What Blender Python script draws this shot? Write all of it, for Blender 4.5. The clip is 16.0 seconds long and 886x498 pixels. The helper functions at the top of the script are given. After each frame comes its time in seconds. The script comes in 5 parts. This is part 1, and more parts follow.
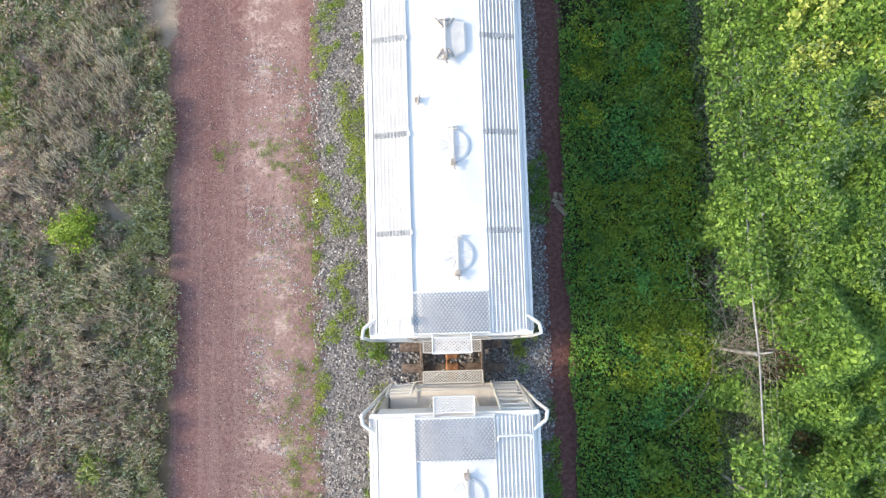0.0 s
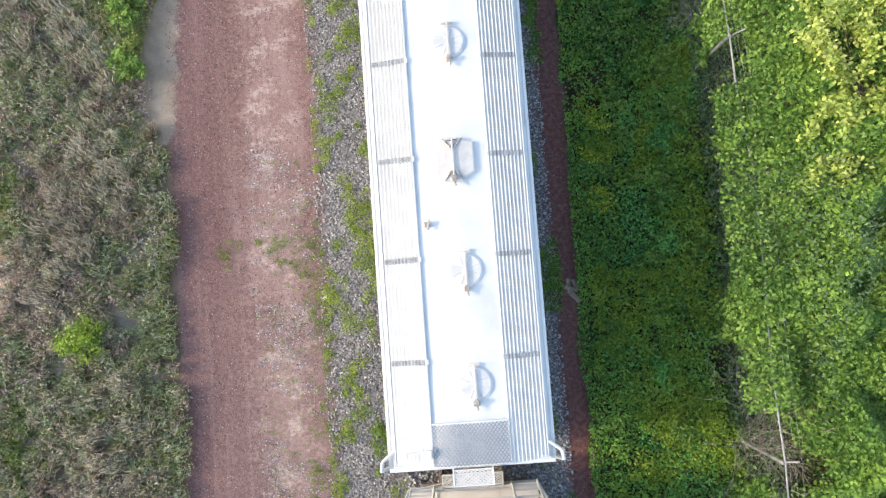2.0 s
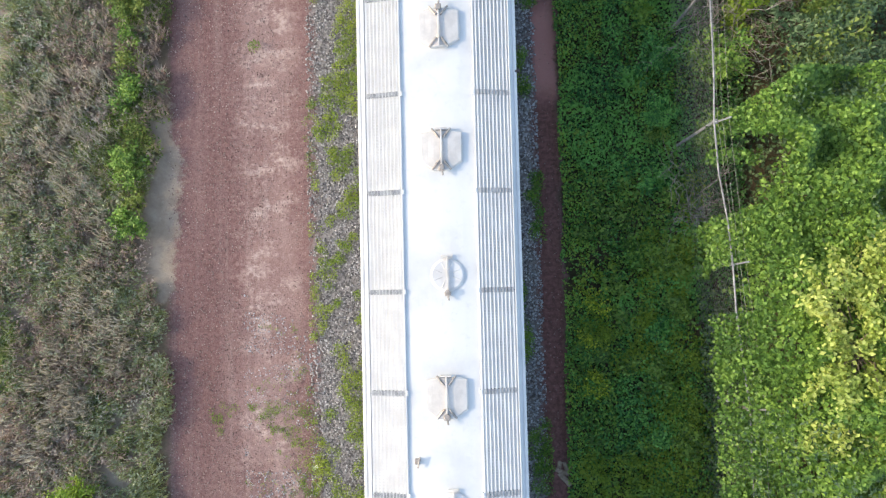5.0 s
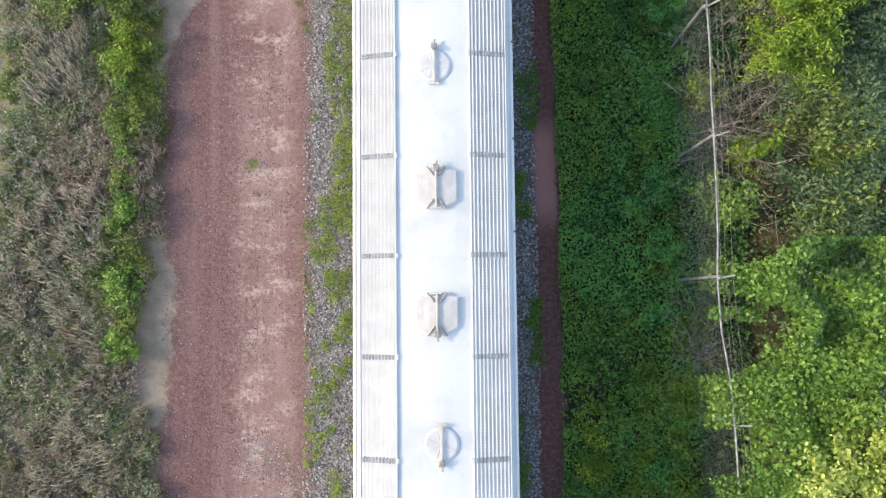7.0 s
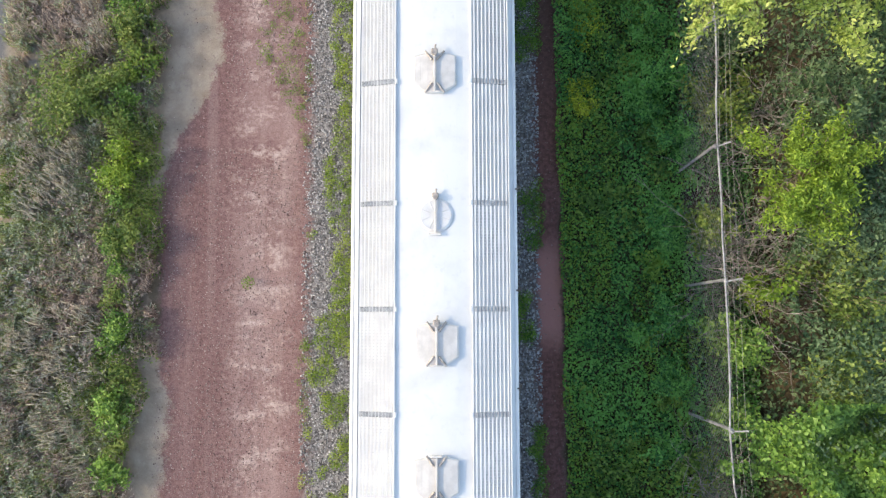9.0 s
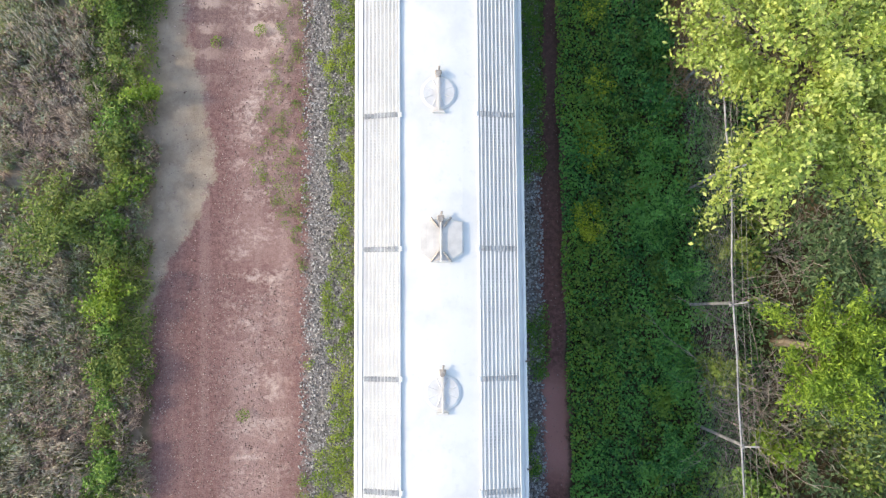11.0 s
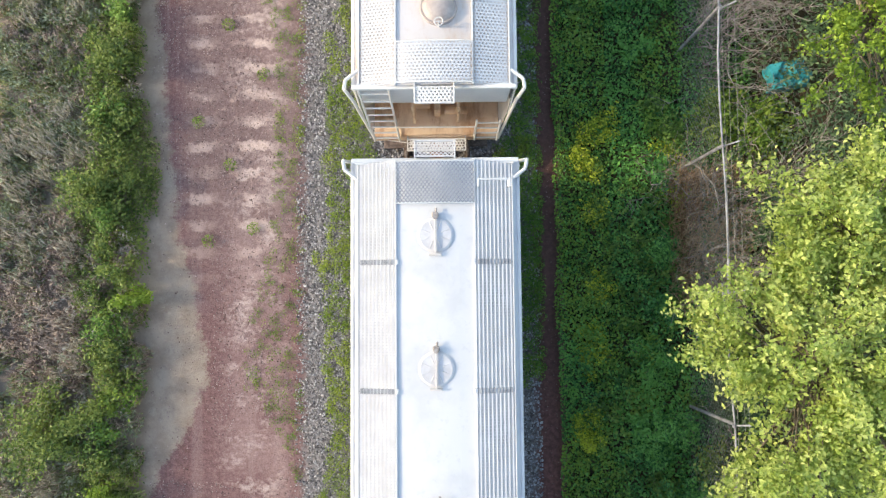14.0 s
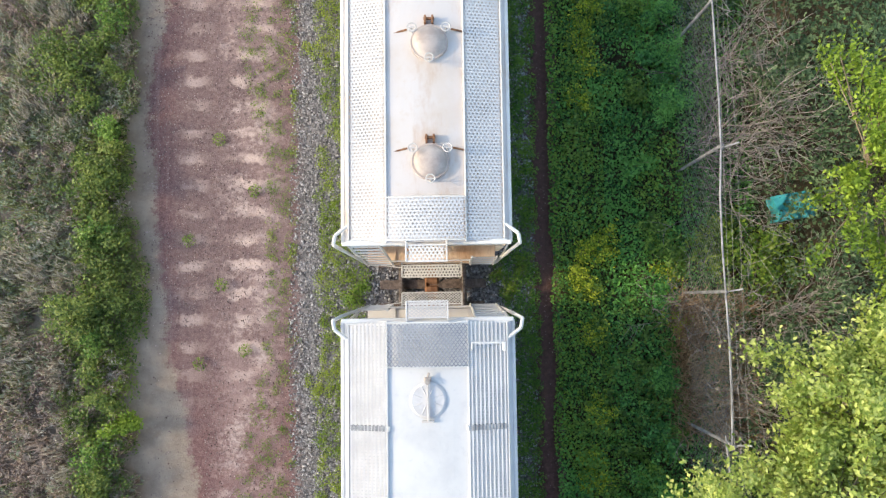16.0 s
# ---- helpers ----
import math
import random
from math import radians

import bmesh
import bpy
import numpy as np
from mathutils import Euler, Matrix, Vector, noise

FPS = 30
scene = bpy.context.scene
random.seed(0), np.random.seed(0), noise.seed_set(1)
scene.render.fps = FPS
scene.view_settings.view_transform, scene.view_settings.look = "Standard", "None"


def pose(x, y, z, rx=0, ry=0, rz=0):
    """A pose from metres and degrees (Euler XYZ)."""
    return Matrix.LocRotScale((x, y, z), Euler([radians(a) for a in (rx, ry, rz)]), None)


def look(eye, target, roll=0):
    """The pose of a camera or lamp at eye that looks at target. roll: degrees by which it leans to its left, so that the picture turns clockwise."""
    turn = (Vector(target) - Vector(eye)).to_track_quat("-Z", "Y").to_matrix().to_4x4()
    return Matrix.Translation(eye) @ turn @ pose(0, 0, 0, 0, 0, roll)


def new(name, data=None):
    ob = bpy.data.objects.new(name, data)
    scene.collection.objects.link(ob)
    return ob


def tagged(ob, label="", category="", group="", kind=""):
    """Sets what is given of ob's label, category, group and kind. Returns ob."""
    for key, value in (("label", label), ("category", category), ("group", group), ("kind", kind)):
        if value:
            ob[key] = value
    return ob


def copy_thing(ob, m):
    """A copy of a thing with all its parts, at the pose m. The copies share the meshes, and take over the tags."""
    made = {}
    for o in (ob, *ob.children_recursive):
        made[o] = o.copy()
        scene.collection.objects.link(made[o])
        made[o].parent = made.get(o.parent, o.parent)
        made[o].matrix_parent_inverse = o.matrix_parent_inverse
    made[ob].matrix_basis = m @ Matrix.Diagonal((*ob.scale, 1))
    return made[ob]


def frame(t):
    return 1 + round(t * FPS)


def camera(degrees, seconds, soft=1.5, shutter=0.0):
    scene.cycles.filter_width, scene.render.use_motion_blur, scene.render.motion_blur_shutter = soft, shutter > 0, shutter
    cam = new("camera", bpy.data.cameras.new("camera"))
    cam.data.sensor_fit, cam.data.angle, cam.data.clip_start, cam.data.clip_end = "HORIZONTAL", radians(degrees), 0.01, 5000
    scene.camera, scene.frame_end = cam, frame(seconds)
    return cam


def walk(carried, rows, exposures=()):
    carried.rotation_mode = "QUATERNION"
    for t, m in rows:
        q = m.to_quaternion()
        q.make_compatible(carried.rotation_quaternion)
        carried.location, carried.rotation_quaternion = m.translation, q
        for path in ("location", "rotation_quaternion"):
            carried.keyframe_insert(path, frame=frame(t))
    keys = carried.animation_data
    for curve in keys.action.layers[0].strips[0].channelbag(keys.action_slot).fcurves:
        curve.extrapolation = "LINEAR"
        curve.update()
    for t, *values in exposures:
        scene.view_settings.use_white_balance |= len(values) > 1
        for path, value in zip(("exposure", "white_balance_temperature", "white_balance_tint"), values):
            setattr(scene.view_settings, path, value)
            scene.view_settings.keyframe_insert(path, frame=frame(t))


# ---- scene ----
cam = camera(66.0, 16.0, soft=1.3)
ROWS = [
    (0.0, 0.043, -0.500, 17.393, 5.07, 0.62, -1.74),
    (0.5, -0.038, 0.140, 17.402, 4.78, 0.74, -2.67),
    (1.0, -0.082, 0.801, 17.397, 4.48, 0.77, -2.58),
    (1.5, -0.105, 1.497, 17.349, 4.20, 0.89, -4.27),
    (2.0, -0.069, 2.203, 17.307, 3.92, 0.91, -4.14),
    (2.5, -0.021, 2.930, 17.304, 3.70, 0.94, -3.99),
    (3.0, 0.022, 3.689, 17.326, 3.47, 1.01, -3.83),
    (5.5, 0.389, 7.701, 17.551, 3.08, 1.09, -0.77),
    (6.0, 0.435, 8.484, 17.516, 3.12, 1.17, -0.46),
    (6.5, 0.487, 9.248, 17.462, 3.28, 1.32, -0.53),
    (7.0, 0.537, 9.985, 17.407, 3.53, 1.37, -0.57),
    (7.5, 0.579, 10.663, 17.354, 3.88, 1.45, -0.35),
    (8.0, 0.629, 11.290, 17.291, 4.42, 1.58, -0.25),
    (8.5, 0.638, 11.910, 17.209, 4.95, 1.64, -0.01),
    (9.0, 0.588, 12.574, 17.100, 5.20, 1.61, -0.13),
    (11.5, 0.148, 16.878, 16.754, 4.27, 0.27, -0.53),
    (12.0, 0.085, 17.752, 16.722, 4.07, 0.05, -0.65),
    (12.5, 0.065, 18.635, 16.733, 3.95, -0.08, -0.35),
    (13.0, 0.087, 19.500, 16.769, 3.92, -0.06, -0.44),
    (13.5, 0.149, 20.344, 16.823, 3.95, 0.07, -0.49),
    (14.0, 0.229, 21.171, 16.842, 4.02, 0.21, -0.53),
    (14.5, 0.304, 21.969, 16.827, 4.09, 0.32, -0.61),
    (15.0, 0.371, 22.723, 16.788, 4.11, 0.43, -0.65),
    (15.5, 0.430, 23.434, 16.734, 4.12, 0.52, -0.69),
    (16.0, 0.475, 24.111, 16.638, 4.09, 0.62, -0.79),
]
walk(cam, [(t, pose(x, y, z, pitch, roll, yaw)) for t, x, y, z, pitch, roll, yaw in ROWS],
     exposures=((0.0, 0.80, 7650, 7), (3.0, 0.66, 7650, 7), (7.0, 0.56, 7650, 7), (12.5, 0.60, 7650, 7), (16.0, 0.48, 7650, 7)))

# ---- light: low sun beside the train, open sky ----
SUN_EL, SUN_STRENGTH, SKY_STRENGTH = 26.0, 2.2, 0.34
world = bpy.data.worlds.new("sky")
scene.world = world
world.use_nodes = True
wn = world.node_tree
sky = wn.nodes.new("ShaderNodeTexSky")
sky.sky_type, sky.sun_disc, sky.sun_elevation, sky.sun_rotation = "NISHITA", False, radians(SUN_EL), radians(-86)
wn.nodes["Background"].inputs[1].default_value = SKY_STRENGTH
wn.links.new(sky.outputs[0], wn.nodes["Background"].inputs[0])
sun_data = bpy.data.lights.new("sun", "SUN")
sun_data.energy, sun_data.angle, sun_data.color = SUN_STRENGTH, radians(3.0), (1.0, 0.86, 0.66)
sun = new("sun", sun_data)
sun.matrix_world = look((-40, 0.5, 40 * math.tan(radians(SUN_EL))), (0, 0, 0))

# ---- material tools ----


class Graph:
    """Short hand for a node material."""

    def __init__(self, name):
        self.mat = bpy.data.materials.new(name)
        self.mat.use_nodes = True
        self.t = self.mat.node_tree
        self.bsdf = self.t.nodes["Principled BSDF"]
        self.out = self.t.nodes["Material Output"]
        self.pos = self.node("ShaderNodeNewGeometry").outputs["Position"]

    def node(self, kind):
        return self.t.nodes.new(kind)

    def put(self, socket, value):
        if isinstance(value, bpy.types.NodeSocket):
            self.t.links.new(value, socket)
        elif isinstance(value, tuple) and len(value) == 3 and socket.type == "RGBA":
            socket.default_value = (*value, 1)
        else:
            socket.default_value = value

    def math(self, op, a, b=0.0, clamp=False):
        n = self.node("ShaderNodeMath")
        n.operation, n.use_clamp = op, clamp
        self.put(n.inputs[0], a)
        self.put(n.inputs[1], b)
        return n.outputs[0]

    def step(self, v, lo, hi):
        n = self.node("ShaderNodeMapRange")
        n.interpolation_type = "SMOOTHSTEP"
        self.put(n.inputs[0], v)
        n.inputs[1].default_value, n.inputs[2].default_value = lo, hi
        return n.outputs[0]

    def band(self, v, lo, hi, soft):
        return self.math("MULTIPLY", self.step(v, lo - soft, lo + soft), self.math("SUBTRACT", 1.0, self.step(v, hi - soft, hi + soft)))

    def noise(self, scale, detail=4.0, rough=0.6, vector=None, stretch=None):
        n = self.node("ShaderNodeTexNoise")
        n.inputs["Scale"].default_value, n.inputs["Detail"].default_value, n.inputs["Roughness"].default_value = scale, detail, rough
        v = vector or self.pos
        if stretch:
            m = self.node("ShaderNodeMapping")
            m.inputs["Scale"].default_value = stretch
            self.t.links.new(v, m.inputs[0])
            v = m.outputs[0]
        self.t.links.new(v, n.inputs["Vector"])
        return n.outputs[0]

    def cells(self, scale, out=0):
        n = self.node("ShaderNodeTexVoronoi")
        n.inputs["Scale"].default_value = scale
        self.t.links.new(self.pos, n.inputs["Vector"])
        return n.outputs[out]

    def mix(self, f, a, b):
        n = self.node("ShaderNodeMix")
        n.data_type = "RGBA"
        self.put(n.inputs[0], f)
        self.put(n.inputs[6], a)
        self.put(n.inputs[7], b)
        return n.outputs[2]

    def axis(self, i):
        n = self.node("ShaderNodeSeparateXYZ")
        self.t.links.new(self.pos, n.inputs[0])
        return n.outputs[i]

    def finish(self, color, rough=0.7, metal=0.0, bump=None, depth=0.01, strength=0.5, spec=0.5):
        self.put(self.bsdf.inputs["Base Color"], color)
        self.put(self.bsdf.inputs["Roughness"], rough)
        self.bsdf.inputs["Metallic"].default_value = metal
        self.bsdf.inputs["Specular IOR Level"].default_value = spec
        if bump is not None:
            b = self.node("ShaderNodeBump")
            b.inputs["Strength"].default_value, b.inputs["Distance"].default_value = strength, depth
            self.t.links.new(bump, b.inputs["Height"])
            self.t.links.new(b.outputs[0], self.bsdf.inputs["Normal"])
        return self.mat


def plain(name, a, b, scale=6.0, rough=0.6, metal=0.0, depth=0.004):
    g = Graph(name)
    n = g.noise(scale, 6)
    return g.finish(g.mix(g.step(n, 0.35, 0.65), a, b), rough, metal, g.noise(scale * 9, 3), depth)


def painted(name, white, grime, rust, amount):
    """White car paint with grime, streaks and rust showing through."""
    g = Graph(name)
    n1, n2, n3 = g.noise(0.9, 5), g.noise(7.0, 5), g.noise(2.2, 8, 0.7, stretch=(1.0, 0.35, 1.0))
    c = g.mix(g.math("MULTIPLY", g.step(n1, 0.42, 0.7), 0.55), white, grime)
    c = g.mix(g.math("MULTIPLY", g.step(n2, 0.55, 0.75), 0.35), c, grime)
    c = g.mix(g.math("MULTIPLY", g.step(n3, 0.62 - amount, 0.80 - amount * 0.5), min(1.0, 0.25 + amount * 3)), c, rust)
    return g.finish(c, 0.55, 0, g.noise(30, 3), 0.002, 0.3)


def pebbly(name, a, b):
    """Broken stone: each piece its own tone."""
    g = Graph(name)
    r = g.node("ShaderNodeNewGeometry").outputs["Random Per Island"]
    c = g.mix(r, a, b)
    c = g.mix(g.math("MULTIPLY", g.step(g.noise(40, 3), 0.45, 0.65), 0.35), c, a)
    return g.finish(c, 0.9, 0, g.noise(90, 3), 0.004)


def leafy(name, dark, mid, light, pale=0.12, through_light=0.3):
    """Leaves: each one its own tone, some of the sun coming through."""
    g = Graph(name)
    r = g.node("ShaderNodeNewGeometry").outputs["Random Per Island"]
    n = g.noise(0.7, 3)
    c = g.mix(g.step(r, 0.0, 0.65), dark, mid)
    v = g.math("ADD", g.math("MULTIPLY", r, 0.28), g.math("ADD", g.math("MULTIPLY", n, 0.70), g.math("MULTIPLY", g.noise(2.6, 3), 0.42)))
    c = g.mix(g.step(v, 0.62, 0.98 - pale), c, light)
    g.finish(c, 0.5, spec=0.35)
    tr = g.node("ShaderNodeBsdfTranslucent")
    g.put(tr.inputs[0], c)
    mx = g.node("ShaderNodeMixShader")
    mx.inputs[0].default_value = through_light
    g.t.links.new(g.bsdf.outputs[0], mx.inputs[1])
    g.t.links.new(tr.outputs[0], mx.inputs[2])
    g.t.links.new(mx.outputs[0], g.out.inputs[0])
    return g.mat


def ground_material():
    g = Graph("ground_dirt")
    x, y = g.axis(0), g.axis(1)
    big, mid, fine, grit = g.noise(0.35, 4), g.noise(1.6, 6, 0.65), g.noise(9, 6, 0.7), g.noise(60, 4, 0.7)
    wob = g.math("ADD", g.math("MULTIPLY", g.math("SUBTRACT", mid, 0.5), 0.7), g.math("MULTIPLY", g.math("SUBTRACT", fine, 0.5), 0.35))
    xw = g.math("ADD", x, wob)
    wide = g.math("ADD", x, g.math("MULTIPLY", g.math("SUBTRACT", big, 0.5), 1.6))
    # meadow soil, then red road
    c = g.mix(g.step(mid, 0.35, 0.65), (0.13, 0.105, 0.075), (0.22, 0.18, 0.135))
    red = g.mix(g.step(fine, 0.3, 0.7), (0.165, 0.088, 0.088), (0.270, 0.165, 0.163))
    red = g.mix(g.math("MULTIPLY", g.step(g.noise(1.1, 5, 0.6, stretch=(1.0, 0.12, 1.0)), 0.45, 0.7), 0.6), red, (0.33, 0.225, 0.22))
    wheel = g.math("SUBTRACT", 1.0, g.step(xw, -5.6, -4.9))
    red = g.mix(g.math("MULTIPLY", wheel, 0.55), red, g.mix(g.step(fine, 0.35, 0.65), (0.130, 0.064, 0.064), (0.215, 0.118, 0.115)))
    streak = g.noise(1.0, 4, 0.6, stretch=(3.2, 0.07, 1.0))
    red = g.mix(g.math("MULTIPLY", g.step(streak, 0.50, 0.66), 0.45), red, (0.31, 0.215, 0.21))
    red = g.mix(g.math("MULTIPLY", g.step(g.noise(22, 5, 0.75), 0.52, 0.62), 0.60), red, (0.100, 0.050, 0.050))
    # bedded ties of a lifted siding: dark rows in pale dust
    rows = g.math("SINE", g.math("ADD", g.math("MULTIPLY", y, 2 * math.pi / 0.66), g.math("MULTIPLY", mid, 5.0)))
    ties = g.math("MULTIPLY", g.step(g.math("ADD", rows, g.math("MULTIPLY", g.math("SUBTRACT", fine, 0.5), 2.2)), -0.1, 0.8), g.step(g.math("ADD", mid, g.math("MULTIPLY", g.noise(0.9, 3), 0.8)), 0.70, 1.02))
    north = g.math("ADD", g.math("MULTIPLY", g.step(y, 20.0, 24.5), 0.75), g.math("MULTIPLY", g.math("SUBTRACT", 1.0, g.step(y, 0.0, 5.0)), 0.30))
    purple = g.mix(g.step(fine, 0.35, 0.65), (0.155, 0.105, 0.105), (0.235, 0.17, 0.165))
    red = g.mix(g.math("MULTIPLY", north, g.band(xw, -6.3, -3.3, 0.4)), red, purple)
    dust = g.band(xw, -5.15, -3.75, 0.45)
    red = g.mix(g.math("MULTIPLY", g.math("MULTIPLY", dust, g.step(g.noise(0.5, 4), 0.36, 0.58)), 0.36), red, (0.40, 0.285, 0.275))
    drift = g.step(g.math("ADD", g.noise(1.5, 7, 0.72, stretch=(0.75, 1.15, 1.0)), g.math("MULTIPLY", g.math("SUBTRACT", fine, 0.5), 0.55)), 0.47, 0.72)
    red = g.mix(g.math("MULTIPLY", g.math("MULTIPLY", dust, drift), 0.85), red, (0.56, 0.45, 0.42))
    red = g.mix(g.math("MULTIPLY", g.step(g.noise(30, 4, 0.7), 0.58, 0.66), 0.45), red, (0.47, 0.37, 0.35))
    cols = g.math("ADD", g.band(xw, -4.85, -4.0, 0.3), g.math("MULTIPLY", g.band(xw, -6.1, -5.5, 0.25), 0.65), True)
    pale = g.math("MULTIPLY", g.math("MULTIPLY", cols, ties), g.math("ADD", g.math("MULTIPLY", g.step(y, 20.0, 24.5), 0.9), g.math("MULTIPLY", north, 0.25)))
    red = g.mix(pale, red, (0.58, 0.45, 0.41))
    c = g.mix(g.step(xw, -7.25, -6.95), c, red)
    # grey silt where water stood: its edge towards the lane wanders along y
    silt = g.mix(g.step(mid, 0.35, 0.65), (0.275, 0.224, 0.182), (0.370, 0.314, 0.260))
    silt = g.mix(g.math("MULTIPLY", g.step(g.noise(5.0, 6, 0.7), 0.52, 0.70), 0.45), silt, (0.20, 0.165, 0.145))
    silt = g.mix(g.math("MULTIPLY", g.step(g.noise(2.2, 5, 0.7), 0.55, 0.72), 0.5), silt, (0.45, 0.40, 0.345))
    ramp = g.node("ShaderNodeValToRGB")
    ramp.color_ramp.interpolation = "EASE"
    shore = ((6.3, -7.6), (6.9, -6.85), (8.0, -6.80), (10.2, -6.68), (11.6, -6.98), (12.8, -7.3), (15.6, -7.1), (16.9, -6.75), (18.0, -6.0),
             (19.4, -5.55), (20.9, -5.85), (23.6, -6.42), (26.6, -6.70), (29.3, -6.95), (31.4, -6.5), (35.0, -6.7))
    stops = ramp.color_ramp.elements
    while len(stops) < len(shore):
        stops.new(0.5)
    for e, (sy, sx) in zip(stops, shore):
        e.position = (sy + 8.0) / 46.0
    for e, (sy, sx) in zip(stops, shore):
        q = (sx + 8.0) / 3.0
        e.color = (q, q, q, 1)
    g.put(ramp.inputs[0], g.math("DIVIDE", g.math("ADD", y, 8.0), 46.0))
    brink = g.math("SUBTRACT", g.math("MULTIPLY", ramp.outputs[0], 3.0), 8.0)
    ragged = g.math("ADD", g.math("MULTIPLY", g.math("SUBTRACT", g.noise(2.4, 7, 0.78), 0.5), 1.25), g.math("MULTIPLY", g.math("SUBTRACT", g.noise(24, 4), 0.5), 0.22))
    depth = g.math("SUBTRACT", brink, g.math("ADD", x, ragged))
    c = g.mix(g.math("MULTIPLY", g.step(depth, -0.03, 0.16), 0.93), c, silt)
    # stone bed of the track
    st = g.cells(22.0, 1)
    tone = g.node("ShaderNodeSeparateColor")
    g.t.links.new(st, tone.inputs[0])
    stone = g.mix(tone.outputs[0], (0.08, 0.076, 0.080), (0.33, 0.315, 0.32))
    c = g.mix(g.band(xw, -3.25, 2.42, 0.18), c, stone)
    # trodden earth beside it, then soil under the creepers
    earth = g.mix(g.step(fine, 0.35, 0.7), (0.120, 0.056, 0.054), (0.26, 0.125, 0.118))
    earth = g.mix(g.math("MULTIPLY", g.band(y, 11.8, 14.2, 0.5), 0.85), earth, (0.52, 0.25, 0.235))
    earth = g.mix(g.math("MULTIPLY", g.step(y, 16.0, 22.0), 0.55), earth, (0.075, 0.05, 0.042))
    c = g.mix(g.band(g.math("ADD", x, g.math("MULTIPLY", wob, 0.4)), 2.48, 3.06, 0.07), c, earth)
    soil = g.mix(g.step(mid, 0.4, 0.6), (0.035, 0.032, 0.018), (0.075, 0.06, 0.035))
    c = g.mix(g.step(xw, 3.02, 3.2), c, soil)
    # tarred lane beyond the meadow
    tar = g.mix(fine, (0.10, 0.10, 0.105), (0.20, 0.20, 0.21))
    skew = g.math("SUBTRACT", g.math("ADD", x, g.math("MULTIPLY", wob, 0.25)), g.math("MULTIPLY", y, 0.034))
    c = g.mix(g.band(skew, -15.7, -12.05, 0.12), c, tar)
    far = g.mix(g.step(big, 0.4, 0.6), (0.06, 0.08, 0.03), (0.12, 0.12, 0.06))
    c = g.mix(g.math("ADD", g.step(x, 14, 20), g.math("SUBTRACT", 1.0, g.step(x, -22, -17)), True), c, far)
    c = g.mix(g.math("MULTIPLY", grit, 0.25), c, (0.05, 0.035, 0.03))
    h = g.math("ADD", g.math("MULTIPLY", fine, 1.0), g.math("MULTIPLY", grit, 0.4))
    return g.finish(c, 0.92, 0, h, 0.04, 0.7, 0.2)


WHITE = painted("white_car_paint", (0.63, 0.63, 0.64), (0.455, 0.465, 0.50), (0.52, 0.42, 0.34), 0.0)
WORN = painted("worn_car_paint", (0.74, 0.72, 0.70), (0.65, 0.60, 0.55), (0.52, 0.37, 0.26), 0.10)
ROOF_RUST = painted("stained_roof_paint", (0.62, 0.58, 0.57), (0.56, 0.47, 0.40), (0.47, 0.31, 0.21), 0.13)
RUSTY = painted("rusted_slope_paint", (0.84, 0.64, 0.46), (0.64, 0.36, 0.18), (0.38, 0.16, 0.07), 0.17)
BEIGE = painted("dusty_end_paint", (0.76, 0.72, 0.69), (0.63, 0.57, 0.53), (0.40, 0.28, 0.20), 0.06)
LID = plain("lid_grey_paint", (0.48, 0.455, 0.45), (0.58, 0.55, 0.54), 5, 0.55)
PALE_LID = plain("round_lid_paint", (0.50, 0.495, 0.515), (0.60, 0.595, 0.615), 4, 0.5)
DOME = plain("dome_grey_paint", (0.36, 0.30, 0.28), (0.50, 0.43, 0.40), 3, 0.5)
STEEL = plain("galvanised_steel", (0.45, 0.46, 0.48), (0.62, 0.63, 0.66), 8, 0.45, 0.55)
GRATE = plain("grating_steel", (0.60, 0.59, 0.60), (0.68, 0.67, 0.675), 3, 0.5, 0.0)
# Darker than GRATE: the shadow seen through the end mesh is in its colour
END_GRATE = plain("end_grating_shaded_steel", (0.25, 0.265, 0.31), (0.34, 0.355, 0.40), 3, 0.5, 0.1)
BRACKET = plain("bracket_steel", (0.26, 0.26, 0.27), (0.42, 0.42, 0.43), 9, 0.6, 0.3)
IRON = plain("dark_iron", (0.06, 0.05, 0.05), (0.13, 0.11, 0.10), 10, 0.6, 0.4)
RUST = plain("coupler_rust", (0.16, 0.07, 0.035), (0.30, 0.15, 0.08), 9, 0.85)
RAIL = plain("rail_steel", (0.10, 0.07, 0.06), (0.24, 0.20, 0.18), 14, 0.5, 0.5)
TIE = plain("old_tie_wood", (0.09, 0.065, 0.055), (0.20, 0.15, 0.13), 12, 0.9)
STONE = pebbly("ballast_stone", (0.085, 0.083, 0.090), (0.54, 0.53, 0.55))
PALE_STONE = pebbly("road_pebble", (0.085, 0.048, 0.046), (0.46, 0.36, 0.345))
# Grey stone with the blue of sky-lit shade mixed into its colour
SHADE_BLUE_STONE = pebbly("shade_blue_grey_stone", (0.16, 0.17, 0.20), (0.60, 0.62, 0.68))
BARK = plain("bark", (0.14, 0.11, 0.08), (0.27, 0.22, 0.17), 12, 0.9)
DEAD = plain("dead_twig", (0.19, 0.165, 0.15), (0.38, 0.34, 0.31), 8, 0.9)
BOARD = plain("weathered_board", (0.19, 0.14, 0.11), (0.33, 0.26, 0.21), 8, 0.9)
TARP = plain("turquoise_tarp", (0.015, 0.23, 0.26), (0.04, 0.35, 0.38), 3, 0.45)
BLACK = plain("black_lettering", (0.02, 0.02, 0.02), (0.05, 0.05, 0.05), 6, 0.6)
CREEPER = leafy("creeper_leaf", (0.036, 0.140, 0.042), (0.092, 0.310, 0.086), (0.170, 0.430, 0.100), 0.25)
